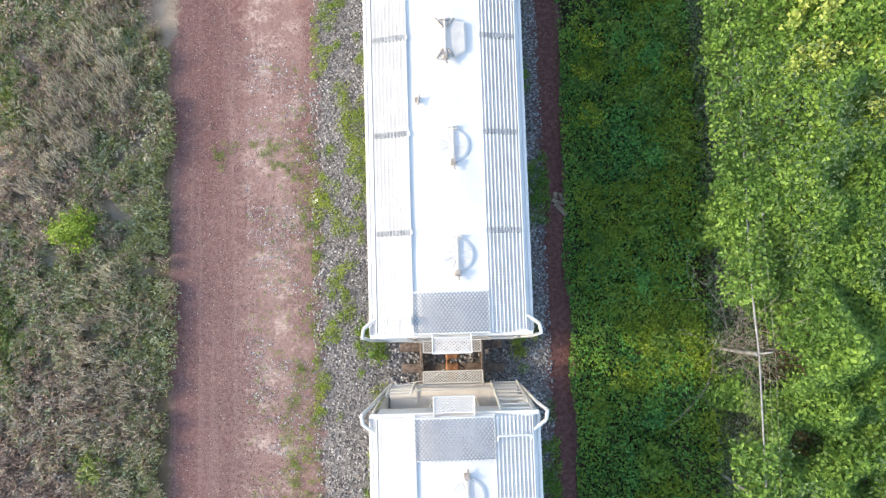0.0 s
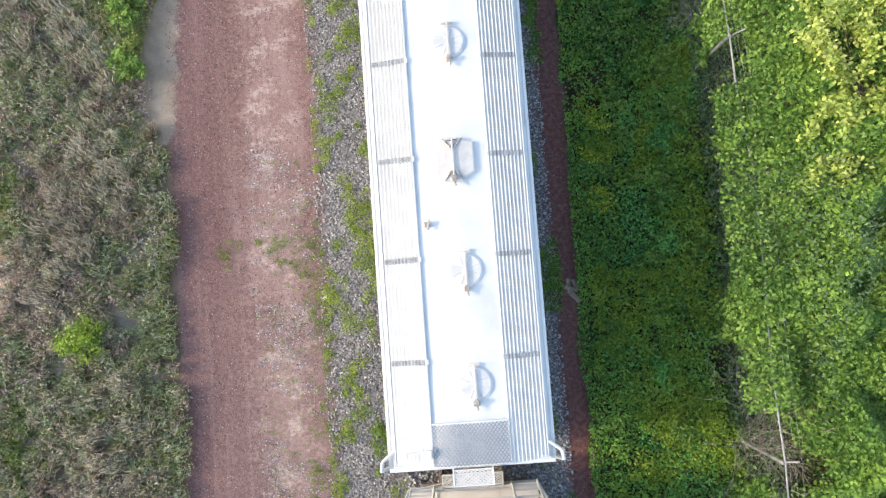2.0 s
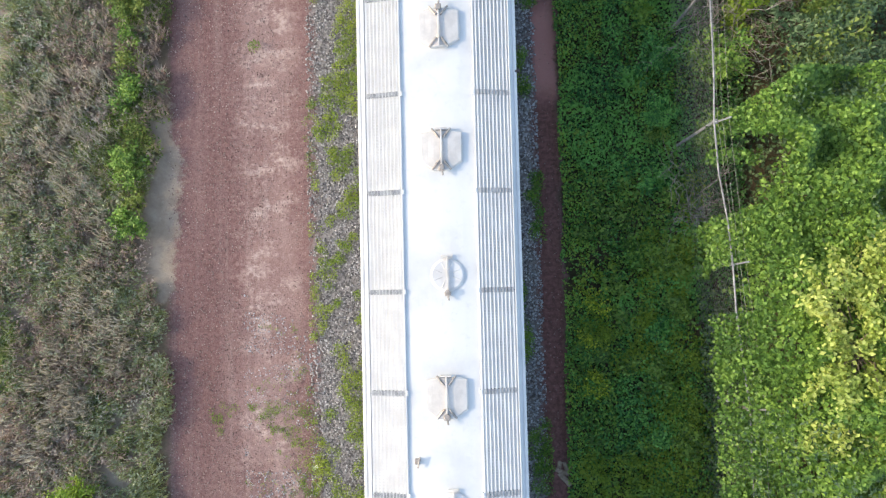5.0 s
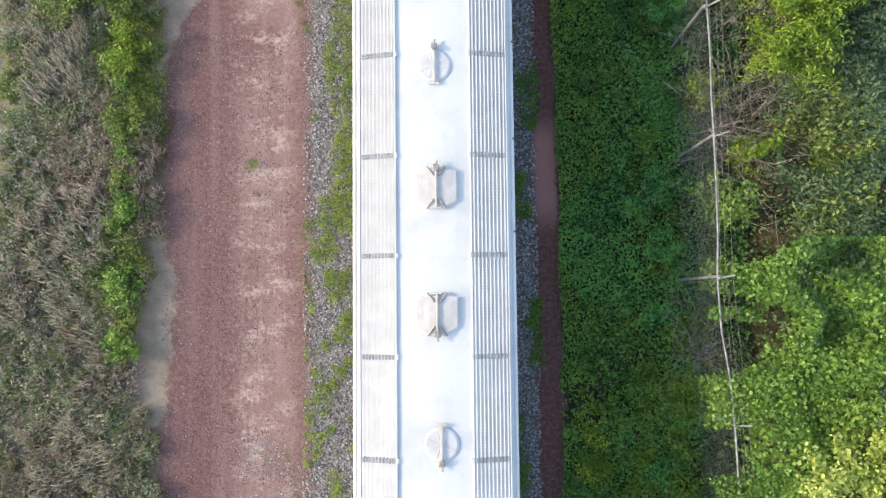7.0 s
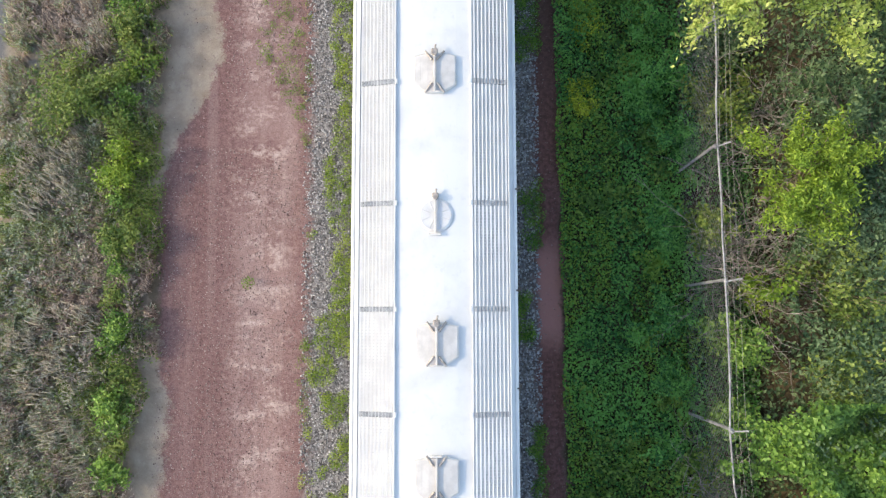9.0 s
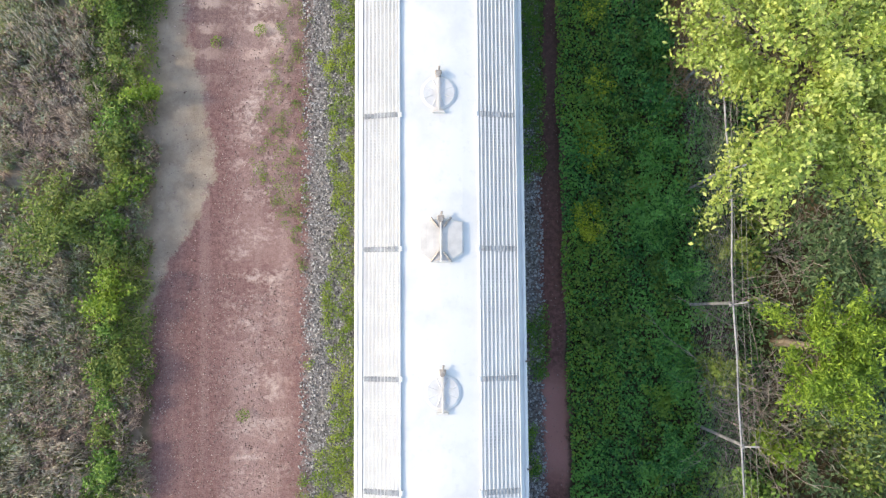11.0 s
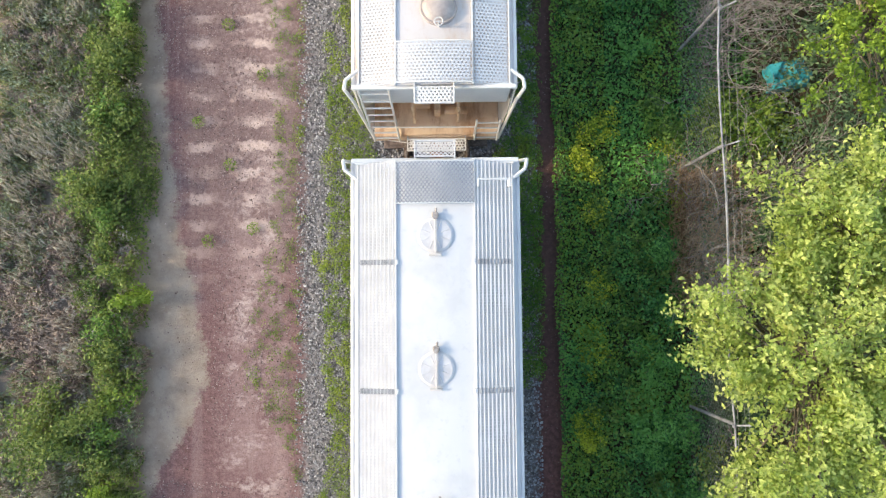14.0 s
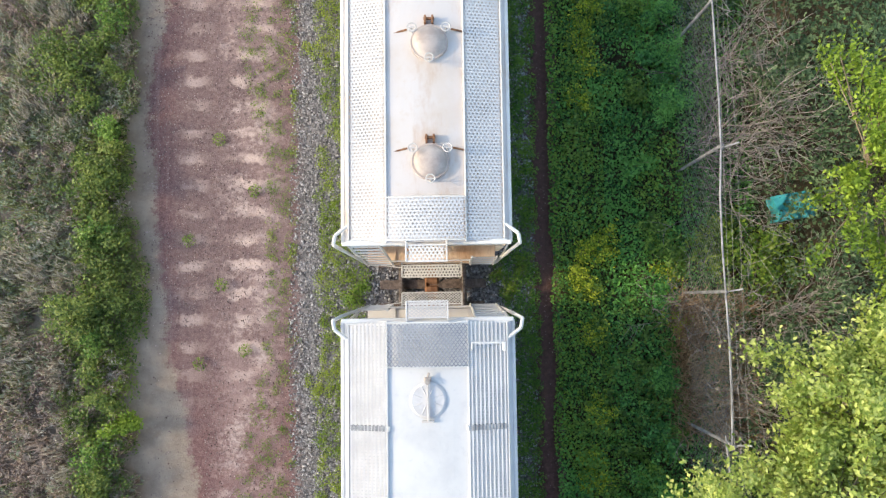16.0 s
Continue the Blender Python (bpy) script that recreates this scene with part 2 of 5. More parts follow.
VINE = leafy("vine_leaf", (0.062, 0.135, 0.030), (0.112, 0.228, 0.046), (0.225, 0.365, 0.072), 0.14)
TREE = leafy("tree_leaf", (0.25, 0.345, 0.075), (0.39, 0.485, 0.118), (0.56, 0.62, 0.21), 0.12, 0.42)
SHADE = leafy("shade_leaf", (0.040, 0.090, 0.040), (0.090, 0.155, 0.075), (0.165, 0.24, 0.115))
BUSH = leafy("bush_leaf", (0.060, 0.110, 0.026), (0.120, 0.190, 0.042), (0.215, 0.280, 0.064), 0.2)
LIME = leafy("lime_leaf", (0.11, 0.19, 0.022), (0.18, 0.29, 0.032), (0.27, 0.38, 0.05))
SAGE = leafy("sage_leaf", (0.195, 0.24, 0.155), (0.30, 0.35, 0.235), (0.44, 0.485, 0.35))
WEED = leafy("weed_leaf", (0.075, 0.15, 0.022), (0.14, 0.25, 0.035), (0.25, 0.34, 0.055))
GLADE = leafy("glade_leaf", (0.052, 0.145, 0.032), (0.120, 0.285, 0.054), (0.225, 0.39, 0.068), 0.2)
BRIGHT_WEED = leafy("bright_weed_leaf", (0.17, 0.27, 0.030), (0.33, 0.44, 0.045), (0.56, 0.62, 0.07), 0.16)
BALLAST_WEED = leafy("ballast_weed_leaf", (0.11, 0.185, 0.028), (0.205, 0.315, 0.045), (0.35, 0.43, 0.075))
STRAW = leafy("dry_stalk", (0.24, 0.175, 0.16), (0.385, 0.30, 0.27), (0.53, 0.44, 0.38))
RUSSET = leafy("russet_stalk", (0.24, 0.14, 0.08), (0.40, 0.27, 0.16), (0.56, 0.43, 0.28))
PLUME = leafy("pale_plume", (0.33, 0.30, 0.25), (0.45, 0.42, 0.36), (0.56, 0.535, 0.46))
GREENSTALK = leafy("green_stalk", (0.17, 0.21, 0.08), (0.27, 0.315, 0.13), (0.38, 0.42, 0.20))

# ---- mesh tools ----


def part(name, bm, material, parent=None, label=""):
    me = bpy.data.meshes.new(name)
    bm.to_mesh(me)
    bm.free()
    me.materials.append(material)
    ob = new(name, me)
    ob.parent = parent
    return tagged(ob, label)


def box(bm, x0, x1, y0, y1, z0, z1, bevel=0.0):
    m = Matrix.LocRotScale(((x0 + x1) / 2, (y0 + y1) / 2, (z0 + z1) / 2), None, (x1 - x0, y1 - y0, z1 - z0))
    made = bmesh.ops.create_cube(bm, size=1, matrix=m)
    if bevel:
        edges = list({e for v in made["verts"] for e in v.link_edges})
        bmesh.ops.bevel(bm, geom=edges, offset=bevel, segments=1, affect="EDGES")
    return bm


def rod(bm, a, b, r, sides=6, r2=None):
    a, b = Vector(a), Vector(b)
    d = b - a
    m = Matrix.Translation((a + b) / 2) @ d.to_track_quat("Z", "Y").to_matrix().to_4x4()
    bmesh.ops.create_cone(bm, cap_ends=True, segments=sides, radius1=r, radius2=r if r2 is None else r2, depth=d.length, matrix=m)
    return bm


def pipe(bm, pts, r, sides=6):
    for a, b in zip(pts, pts[1:]):
        rod(bm, a, b, r, sides)
    return bm


def tri_mesh(name, verts, tris, material, parent=None):
    """A mesh from arrays of corners and triangles."""
    me = bpy.data.meshes.new(name)
    verts, tris = np.asarray(verts, dtype=np.float32).reshape(-1, 3), np.asarray(tris, dtype=np.int32).reshape(-1, 3)
    me.vertices.add(len(verts))
    me.vertices.foreach_set("co", verts.ravel())
    me.loops.add(tris.size)
    me.loops.foreach_set("vertex_index", tris.ravel())
    me.polygons.add(len(tris))
    me.polygons.foreach_set("loop_start", np.arange(len(tris), dtype=np.int32) * 3)
    me.update(calc_edges=True)
    me.materials.append(material)
    ob = new(name, me)
    ob.parent = parent
    return ob


RNG = np.random.default_rng(7)
LEAF = np.array([(0, 0, 0), (-0.36, 0.42, 0.10), (0.36, 0.42, 0.10), (0, 1, -0.06)])
LEAF_TRIS = np.array([(0, 3, 1), (0, 2, 3)])


def leaf_cloud(name, pts, size, material, parent=None, tilt=0.5, narrow=1.0):
    """One folded leaf at every point, lying about level, tilted by up to tilt."""
    pts = np.asarray(pts)
    n = len(pts)
    s = size * RNG.uniform(0.6, 1.3, n)
    a = RNG.uniform(0, 2 * np.pi, n)
    fwd = np.stack([np.cos(a), np.sin(a), RNG.normal(0, tilt, n) - 0.15], 1)
    fwd /= np.linalg.norm(fwd, axis=1)[:, None]
    up = np.stack([RNG.normal(0, tilt, n), RNG.normal(0, tilt, n), np.ones(n)], 1)
    side = np.cross(fwd, up)
    side /= np.linalg.norm(side, axis=1)[:, None]
    up = np.cross(side, fwd)
    v = pts[:, None] + s[:, None, None] * (LEAF[None, :, :1] * narrow * side[:, None] + (LEAF[None, :, 1:2] - 0.5) * fwd[:, None] + LEAF[None, :, 2:] * up[:, None])
    t = LEAF_TRIS[None] + 4 * np.arange(n)[:, None, None]
    return tri_mesh(name, v, t, material, parent)


def stalk_cloud(name, roots, height, spread, material, parent=None, width=0.012, lean=(0, 0)):
    """A bent blade of three triangles at every root."""
    n = len(roots)
    a = RNG.uniform(0, 2 * np.pi, n)
    h = height * RNG.uniform(0.5, 1.2, n)
    out = spread * RNG.uniform(0.2, 1.0, n)
    d = np.stack([np.cos(a) * out + lean[0], np.sin(a) * out + lean[1]], 1)
    w = np.stack([-np.sin(a), np.cos(a), np.zeros(n)], 1) * width * RNG.uniform(0.6, 1.4, n)[:, None]
    midp, tip = roots.copy(), roots.copy()
    midp[:, :2] += d * 0.4
    midp[:, 2] += h * 0.68
    tip[:, :2] += d
    tip[:, 2] += h
    v = np.stack([roots - w, roots + w, midp - w * 0.8, midp + w * 0.8, tip], 1)
    t = np.array([(0, 1, 3), (0, 3, 2), (2, 3, 4)])[None] + 5 * np.arange(n)[:, None, None]
    return tri_mesh(name, v, t, material, parent)


def stones(name, pts, size, material, parent=None):
    """Broken stones: skewed octahedra."""
    n = len(pts)
    base = np.array([(1, 0, 0), (0, 1, 0), (-1, 0, 0), (0, -1, 0), (0, 0, 0.8), (0, 0, -0.8)])
    tris = np.array([(0, 1, 4), (1, 2, 4), (2, 3, 4), (3, 0, 4), (1, 0, 5), (2, 1, 5), (3, 2, 5), (0, 3, 5)])
    a = RNG.uniform(0, 2 * np.pi, n)
    v = base[None] * (size * RNG.uniform(0.5, 1.4, n))[:, None, None] * RNG.uniform(0.55, 1.3, (n, 6, 3))
    c, s = np.cos(a)[:, None], np.sin(a)[:, None]
    v = np.stack([v[..., 0] * c - v[..., 1] * s, v[..., 0] * s + v[..., 1] * c, v[..., 2]], -1)
    return tri_mesh(name, v + np.asarray(pts)[:, None], tris[None] + 6 * np.arange(n)[:, None, None], material, parent)


def hills(x, y, f, seed):
    """Smooth bumps between about -1 and 1."""
    r = np.random.default_rng(seed)
    z = np.zeros_like(x)
    for k in range(7):
        a, ph, q = r.uniform(0, np.pi * 2), r.uniform(0, 6.28), f * r.uniform(0.5, 1.9)
        z = z + np.sin((x * np.cos(a) + y * np.sin(a)) * q + ph)
    return z / 3.2


def scatter(n, x0, x1, y0, y1):
    return RNG.uniform(x0, x1, n), RNG.uniform(y0, y1, n)


# ---- ground ----
def rise(x, lo, hi):
    t = np.clip((np.asarray(x, dtype=float) - lo) / (hi - lo), 0, 1)
    return t * t * (3 - 2 * t)


def bank(x):
    """Height of the ground: a bank climbs from the creepers past the fence."""
    return 0.85 * rise(x, 4.5, 6.4) + 1.25 * rise(x, 6.4, 8.6)


gx = np.concatenate([[-900, -400, -150, -60, -30], np.arange(-16, 16.1, 0.25), [30, 60, 150, 400, 900]])
gy = np.concatenate([[-900, -400, -150, -60], np.arange(-30, 60.1, 1.5), [100, 200, 400, 900]])
GX, GY = np.meshgrid(gx, gy)
GZ = bank(GX) + np.where((np.abs(GX) < 16) & (np.abs(GX) > 3.4), 0.025 * np.sin(GX * 2.3 + GY * 0.7) * np.sin(GY * 1.1), 0.0) * np.where(GX > 0, 1.0, 0.4)
gi = np.arange(GX.size).reshape(GX.shape)
quad = np.stack([gi[:-1, :-1], gi[:-1, 1:], gi[1:, 1:], gi[1:, :-1]], -1).reshape(-1, 4)
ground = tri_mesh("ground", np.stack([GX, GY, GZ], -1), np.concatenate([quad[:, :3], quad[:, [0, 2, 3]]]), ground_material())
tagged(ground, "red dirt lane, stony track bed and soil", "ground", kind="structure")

# ---- track ----
TX, Y0, Y1 = 0.05, -26.0, 52.0


def rail(x):
    bm = bmesh.new()
    box(bm, x - 0.07, x + 0.07, Y0, Y1, 0.13, 0.15)
    box(bm, x - 0.012, x + 0.012, Y0, Y1, 0.15, 0.26)
    box(bm, x - 0.036, x + 0.036, Y0, Y1, 0.26, 0.30, 0.008)
    ob = part("rail", bm, RAIL)
    return tagged(ob, "brown steel rail with a worn bright head", "rail", "rails of the track")


rail(TX - 0.752)
rail(TX + 0.752)
bm = bmesh.new()
box(bm, -1.28, 1.28, -0.11, 0.11, 0.0, 0.13, 0.012)
tie = tagged(part("tie", bm, TIE), "weathered dark wooden railway tie in stones", "tie", "ties of the track")
tie.matrix_world = pose(TX, Y0 + 0.4, 0)
for i in range(1, 142):
    copy_thing(tie, pose(TX + random.uniform(-0.03, 0.03), Y0 + 0.4 + i * 0.55, random.uniform(-0.01, 0.005), 0, 0, random.uniform(-1.2, 1.2)))

# ---- covered hopper cars ----
CX = 0.04
EAVE, EDGE = 4.36, 1.60


def roof_height(u):
    """Height of the roof sheet at u from the centre line."""
    u = abs(u)
    return 4.63 - 0.03 * (u / 0.72) ** 2 if u < 0.72 else 4.60 - 0.24 * (u - 0.72) / (EDGE - 0.72)


def expanded_metal(name, x0, x1, y0, y1, z_of, material, parent, pitch=0.032, cell=0.077, strand=0.0065, rib=0.0):
    """Diamond mesh of zigzag strands, each set on edge."""
    ny, nx = int((y1 - y0) / pitch), max(2, int(round((x1 - x0) / cell)) * 2)
    xs = np.linspace(x0, x1, nx + 1)
    k = np.arange(ny)
    zig = np.where((np.arange(nx + 1)[None] + k[:, None]) % 2 == 0, -0.5, 0.5) * pitch * 0.85
    yc = y0 + (k + 0.5)[:, None] * pitch + zig
    X = np.broadcast_to(xs, yc.shape)
    Z = z_of(X)
    a = np.stack([X, yc - strand, Z + 0.008], -1)
    b = np.stack([X, yc + strand, Z - 0.004], -1)
    v = np.stack([a, b], 2)
    idx = np.arange(ny * (nx + 1) * 2).reshape(ny, nx + 1, 2)
    p, q, r, s = idx[:, :-1, 0], idx[:, 1:, 0], idx[:, 1:, 1], idx[:, :-1, 1]
    t = np.concatenate([np.stack([p, q, r], -1).reshape(-1, 3), np.stack([p, r, s], -1).reshape(-1, 3)])
    v = v.reshape(-1, 3)
    if rib:
        # solid bonds between the columns of slots
        us = xs[1::2]
        zs = z_of(us) + 0.010
        lip = np.stack([np.stack([us + e * rib, np.full(len(us), q), zs], -1) for q in (y0, y1) for e in (-1, 1)], 1)
        n = len(v) + 4 * np.arange(len(us))[:, None, None]
        v, t = np.concatenate([v, lip.reshape(-1, 3)]), np.concatenate([t, (np.array([(0, 1, 3), (0, 3, 2)])[None] + n).reshape(-1, 3)])
    return tri_mesh(name, v, t, material, parent)


def punched_plate(name, x0, x1, y0, y1, z_of, material, parent, pitch=0.076, hole=0.30, strand=0.0, rib=0.0):
    """Steel plate with rows of six-sided holes."""
    rows, cols = int(round((y1 - y0) / (pitch * 0.866))), int(round((x1 - x0) / pitch))
    px, py = (x1 - x0) / (cols + 0.5), (y1 - y0) / rows
    ang = np.radians(30 + 60 * np.arange(6))
    ring = np.stack([np.cos(ang), np.sin(ang)], 1)
    j, i = np.meshgrid(np.arange(rows), np.arange(cols), indexing="ij")
    cx = x0 + px * (i + 0.5 + 0.5 * (j % 2))
    cy = y0 + py * (j + 0.5)
    c = np.stack([cx.ravel(), cy.ravel()], 1)
    outer = c[:, None] + ring[None] * np.array([px, py / 0.866]) * 0.5774
    inner = c[:, None] + ring[None] * pitch * hole
    v2 = np.concatenate([outer, inner], 1)
    v2[..., 0] = np.clip(v2[..., 0], x0, x1)
    v2[..., 1] = np.clip(v2[..., 1], y0, y1)
    v = np.concatenate([v2, z_of(v2[..., 0])[..., None]], -1)
    t = []
    for a in range(6):
        b = (a + 1) % 6
        t += [(a, b, 6 + b), (a, 6 + b, 6 + a)]
    n = len(c)
    return tri_mesh(name, v, np.array(t)[None] + 12 * np.arange(n)[:, None, None], material, parent)


def round_hatch(x, y, car, flip):
    """Round lid with raised ribs, a hold-down bar along the car and a latch."""
    z = roof_height(0)
    bm = bmesh.new()
    bmesh.ops.create_cone(bm, cap_ends=True, segments=36, radius1=0.315, radius2=0.315, depth=0.08, matrix=Matrix.Translation((x, y, z - 0.02)))
    bmesh.ops.create_cone(bm, cap_ends=True, segments=36, radius1=0.345, radius2=0.30, depth=0.024, matrix=Matrix.Translation((x, y, z + 0.024)))
    lid = part("hatch_lid", bm, PALE_LID, car)
    for k in range(8):
        a = k * math.pi / 4 + 0.4
        c, s = math.cos(a), math.sin(a)
        rib = bmesh.new()
        rod(rib, (x + 0.12 * c, y + 0.12 * s, z + 0.037), (x + 0.29 * c, y + 0.29 * s, z + 0.034), 0.011, 4)
        part("rib", rib, PALE_LID, lid)
    return hold_down(x, y, z + 0.07, lid, flip, 0.39)


def hold_down(x, y, z, lid, flip, reach):
    bm = bmesh.new()
    box(bm, x - 0.015, x + 0.015, y - reach, y + reach, z - 0.015, z + 0.03, 0.005)
    part("hold_down_bar", bm, LID, lid)
    s = -1 if flip else 1
    bm = bmesh.new()
    rod(bm, (x, y + s * (reach - 0.04), z - 0.17), (x, y + s * (reach - 0.04), z + 0.07), 0.05, 10)
    box(bm, x - 0.065, x + 0.065, y + s * reach - 0.045, y + s * reach + 0.05, z - 0.03, z + 0.03, 0.015)
    rod(bm, (x, y + s * reach, z), (x + 0.02, y + s * (reach + 0.13), z + 0.02), 0.02, 8)
    part("latch", bm, RUSTED_GREY, lid)
    bm = bmesh.new()
    box(bm, x - 0.10, x + 0.10, y - s * reach - 0.018, y - s * reach + 0.018, z - 0.17, z + 0.02, 0.006)
    rod(bm, (x - 0.12, y - s * reach, z - 0.02), (x + 0.12, y - s * reach, z - 0.02), 0.022, 8)
    part("hinge", bm, LID, lid)
    return lid


RUSTED_GREY = plain("latch_iron", (0.26, 0.23, 0.22), (0.42, 0.38, 0.36), 14, 0.6, 0.3)


def box_hatch(x, y, car, flip):
    """Eight-cornered lid with two sloping wings and four clamp arms."""
    z = roof_height(0)
    bm = bmesh.new()
    outline = [(-0.42, -0.26), (-0.16, -0.44), (0.16, -0.44), (0.42, -0.26), (0.42, 0.34), (0.16, 0.40), (-0.16, 0.40), (-0.42, 0.34)]
    low = [bm.verts.new((x + a, y + b, z - 0.05)) for a, b in outline]
    mid = [bm.verts.new((x + a, y + b, z + 0.045)) for a, b in outline]
    top = [bm.verts.new((x + a * 0.93, y + b * 0.94, z + 0.060 + (0.02 if abs(a) < 0.2 else 0))) for a, b in outline]
    for a, b in ((low, mid), (mid, top)):
        for i in range(8):
            bm.faces.new((a[i], a[(i + 1) % 8], b[(i + 1) % 8], b[i]))
    bm.faces.new((top[0], top[1], top[6], top[7]))
    bm.faces.new((top[1], top[2], top[5], top[6]))
    bm.faces.new((top[2], top[3], top[4], top[5]))
    lid = part("hatch_lid", bm, LID, car, "grey octagonal hatch lid with two wings")
    for sx in (-1, 1):
        for sy in (-1, 1):
            arm = bmesh.new()
            rod(arm, (x + sx * 0.05, y + sy * 0.24, z + 0.11), (x + sx * 0.19, y + sy * 0.43, z + 0.07), 0.024, 5)
            part("clamp_arm", arm, RUSTED_GREY, lid)
        seam = bmesh.new()
        box(seam, x + sx * 0.275 - 0.012, x + sx * 0.275 + 0.012, y - 0.28, y + 0.30, z + 0.05, z + 0.070)
        part("ridge", seam, LID, lid)
    return hold_down(x, y, z + 0.11, lid, flip, 0.42)


def dome_hatch(x, y, car):
    """Grey domed lid held by three clamps with ring handles."""
    z = roof_height(0)
    bm = bmesh.new()
    bmesh.ops.create_uvsphere(bm, u_segments=32, v_segments=16, radius=0.335, matrix=Matrix.Translation((x, y, z + 0.02)) @ Matrix.Diagonal((1, 1, 0.55, 1)))
    bmesh.ops.create_cone(bm, cap_ends=True, segments=32, radius1=0.365, radius2=0.35, depth=0.10, matrix=Matrix.Translation((x, y, z + 0.03)))
    lid = part("hatch_lid", bm, DOME, car, "grey domed hatch lid with ring clamps")
    for a in (38, 142, 270):
        c, s = math.cos(radians(a)), math.sin(radians(a))
        bm = bmesh.new()
        cx, cy = x + 0.41 * c, y + 0.37 * s
        ring = [(cx + 0.085 * math.cos(k * math.pi / 6), cy + 0.085 * math.sin(k * math.pi / 6), z + 0.24) for k in range(13)]
        pipe(bm, ring, 0.014, 5)
        rod(bm, (cx, cy, z - 0.02), (cx, cy, z + 0.24), 0.022, 6)
        rod(bm, (cx - 0.08, cy, z + 0.24), (cx + 0.08, cy, z + 0.24), 0.010, 5)
        part("ring_clamp", bm, LID, lid)
    bm = bmesh.new()
    for sx in (-0.07, 0.07):
        box(bm, x + sx - 0.02, x + sx + 0.02, y + 0.36, y + 0.52, z - 0.03, z + 0.13, 0.006)
    rod(bm, (x - 0.10, y + 0.46, z + 0.08), (x + 0.10, y + 0.46, z + 0.08), 0.03, 8)
    part("hinge", bm, RUST, lid)
    for sx in (-1, 1):
        bm = bmesh.new()
        rod(bm, (x + sx * 0.42, y + 0.27, z + 0.02), (x + sx * 0.68, y + 0.22, z - 0.04), 0.02, 5)
        part("tie_rod", bm, RUST, lid)
    return lid


def ladder(x0, x1, y_low, y_top, car, material, steps=9, top=4.40):
    """End ladder: two rails and rungs, leaning from the sill to the eave."""
    bm = bmesh.new()
    for x in (x0, x1):
        rod(bm, (x, y_low, 1.0), (x, y_top, top), 0.028, 6)
    lad = part("ladder", bm, material, car)
    for k in range(steps):
        f = (k + 0.5) / steps
        bm = bmesh.new()
        rod(bm, (x0, y_low + (y_top - y_low) * f, 1.0 + (top - 1.0) * f), (x1, y_low + (y_top - y_low) * f, 1.0 + (top - 1.0) * f), 0.022, 6)
        part("rung", bm, material, lad)
    return lad


def wheel_set(y, truck):
    bm = bmesh.new()
    rod(bm, (CX - 0.95, y, 0.30 + 0.46), (CX + 0.95, y, 0.30 + 0.46), 0.08, 12)
    for s in (-1, 1):
        rod(bm, (CX + s * 0.69, y, 0.76), (CX + s * 0.82, y, 0.76), 0.457, 28)
        rod(bm, (CX + s * 0.66, y, 0.76), (CX + s * 0.69, y, 0.76), 0.48, 28)
    return part("wheel_set", bm, IRON, truck)


def truck(y, car):
    bm = bmesh.new()
    for s in (-1, 1):
        x = CX + s * 1.0
        box(bm, x - 0.08, x + 0.08, y - 1.15, y - 0.55, 0.66, 0.92, 0.03)
        box(bm, x - 0.08, x + 0.08, y + 0.55, y + 1.15, 0.66, 0.92, 0.03)
        box(bm, x - 0.09, x + 0.09, y - 0.6, y + 0.6, 0.45, 1.0, 0.06)
    box(bm, CX - 1.0, CX + 1.0, y - 0.2, y + 0.2, 0.55, 0.85, 0.03)
    tr = part("truck", bm, IRON, car, "dark iron wheel truck")
    wheel_set(y - 0.88, tr)
    wheel_set(y + 0.88, tr)


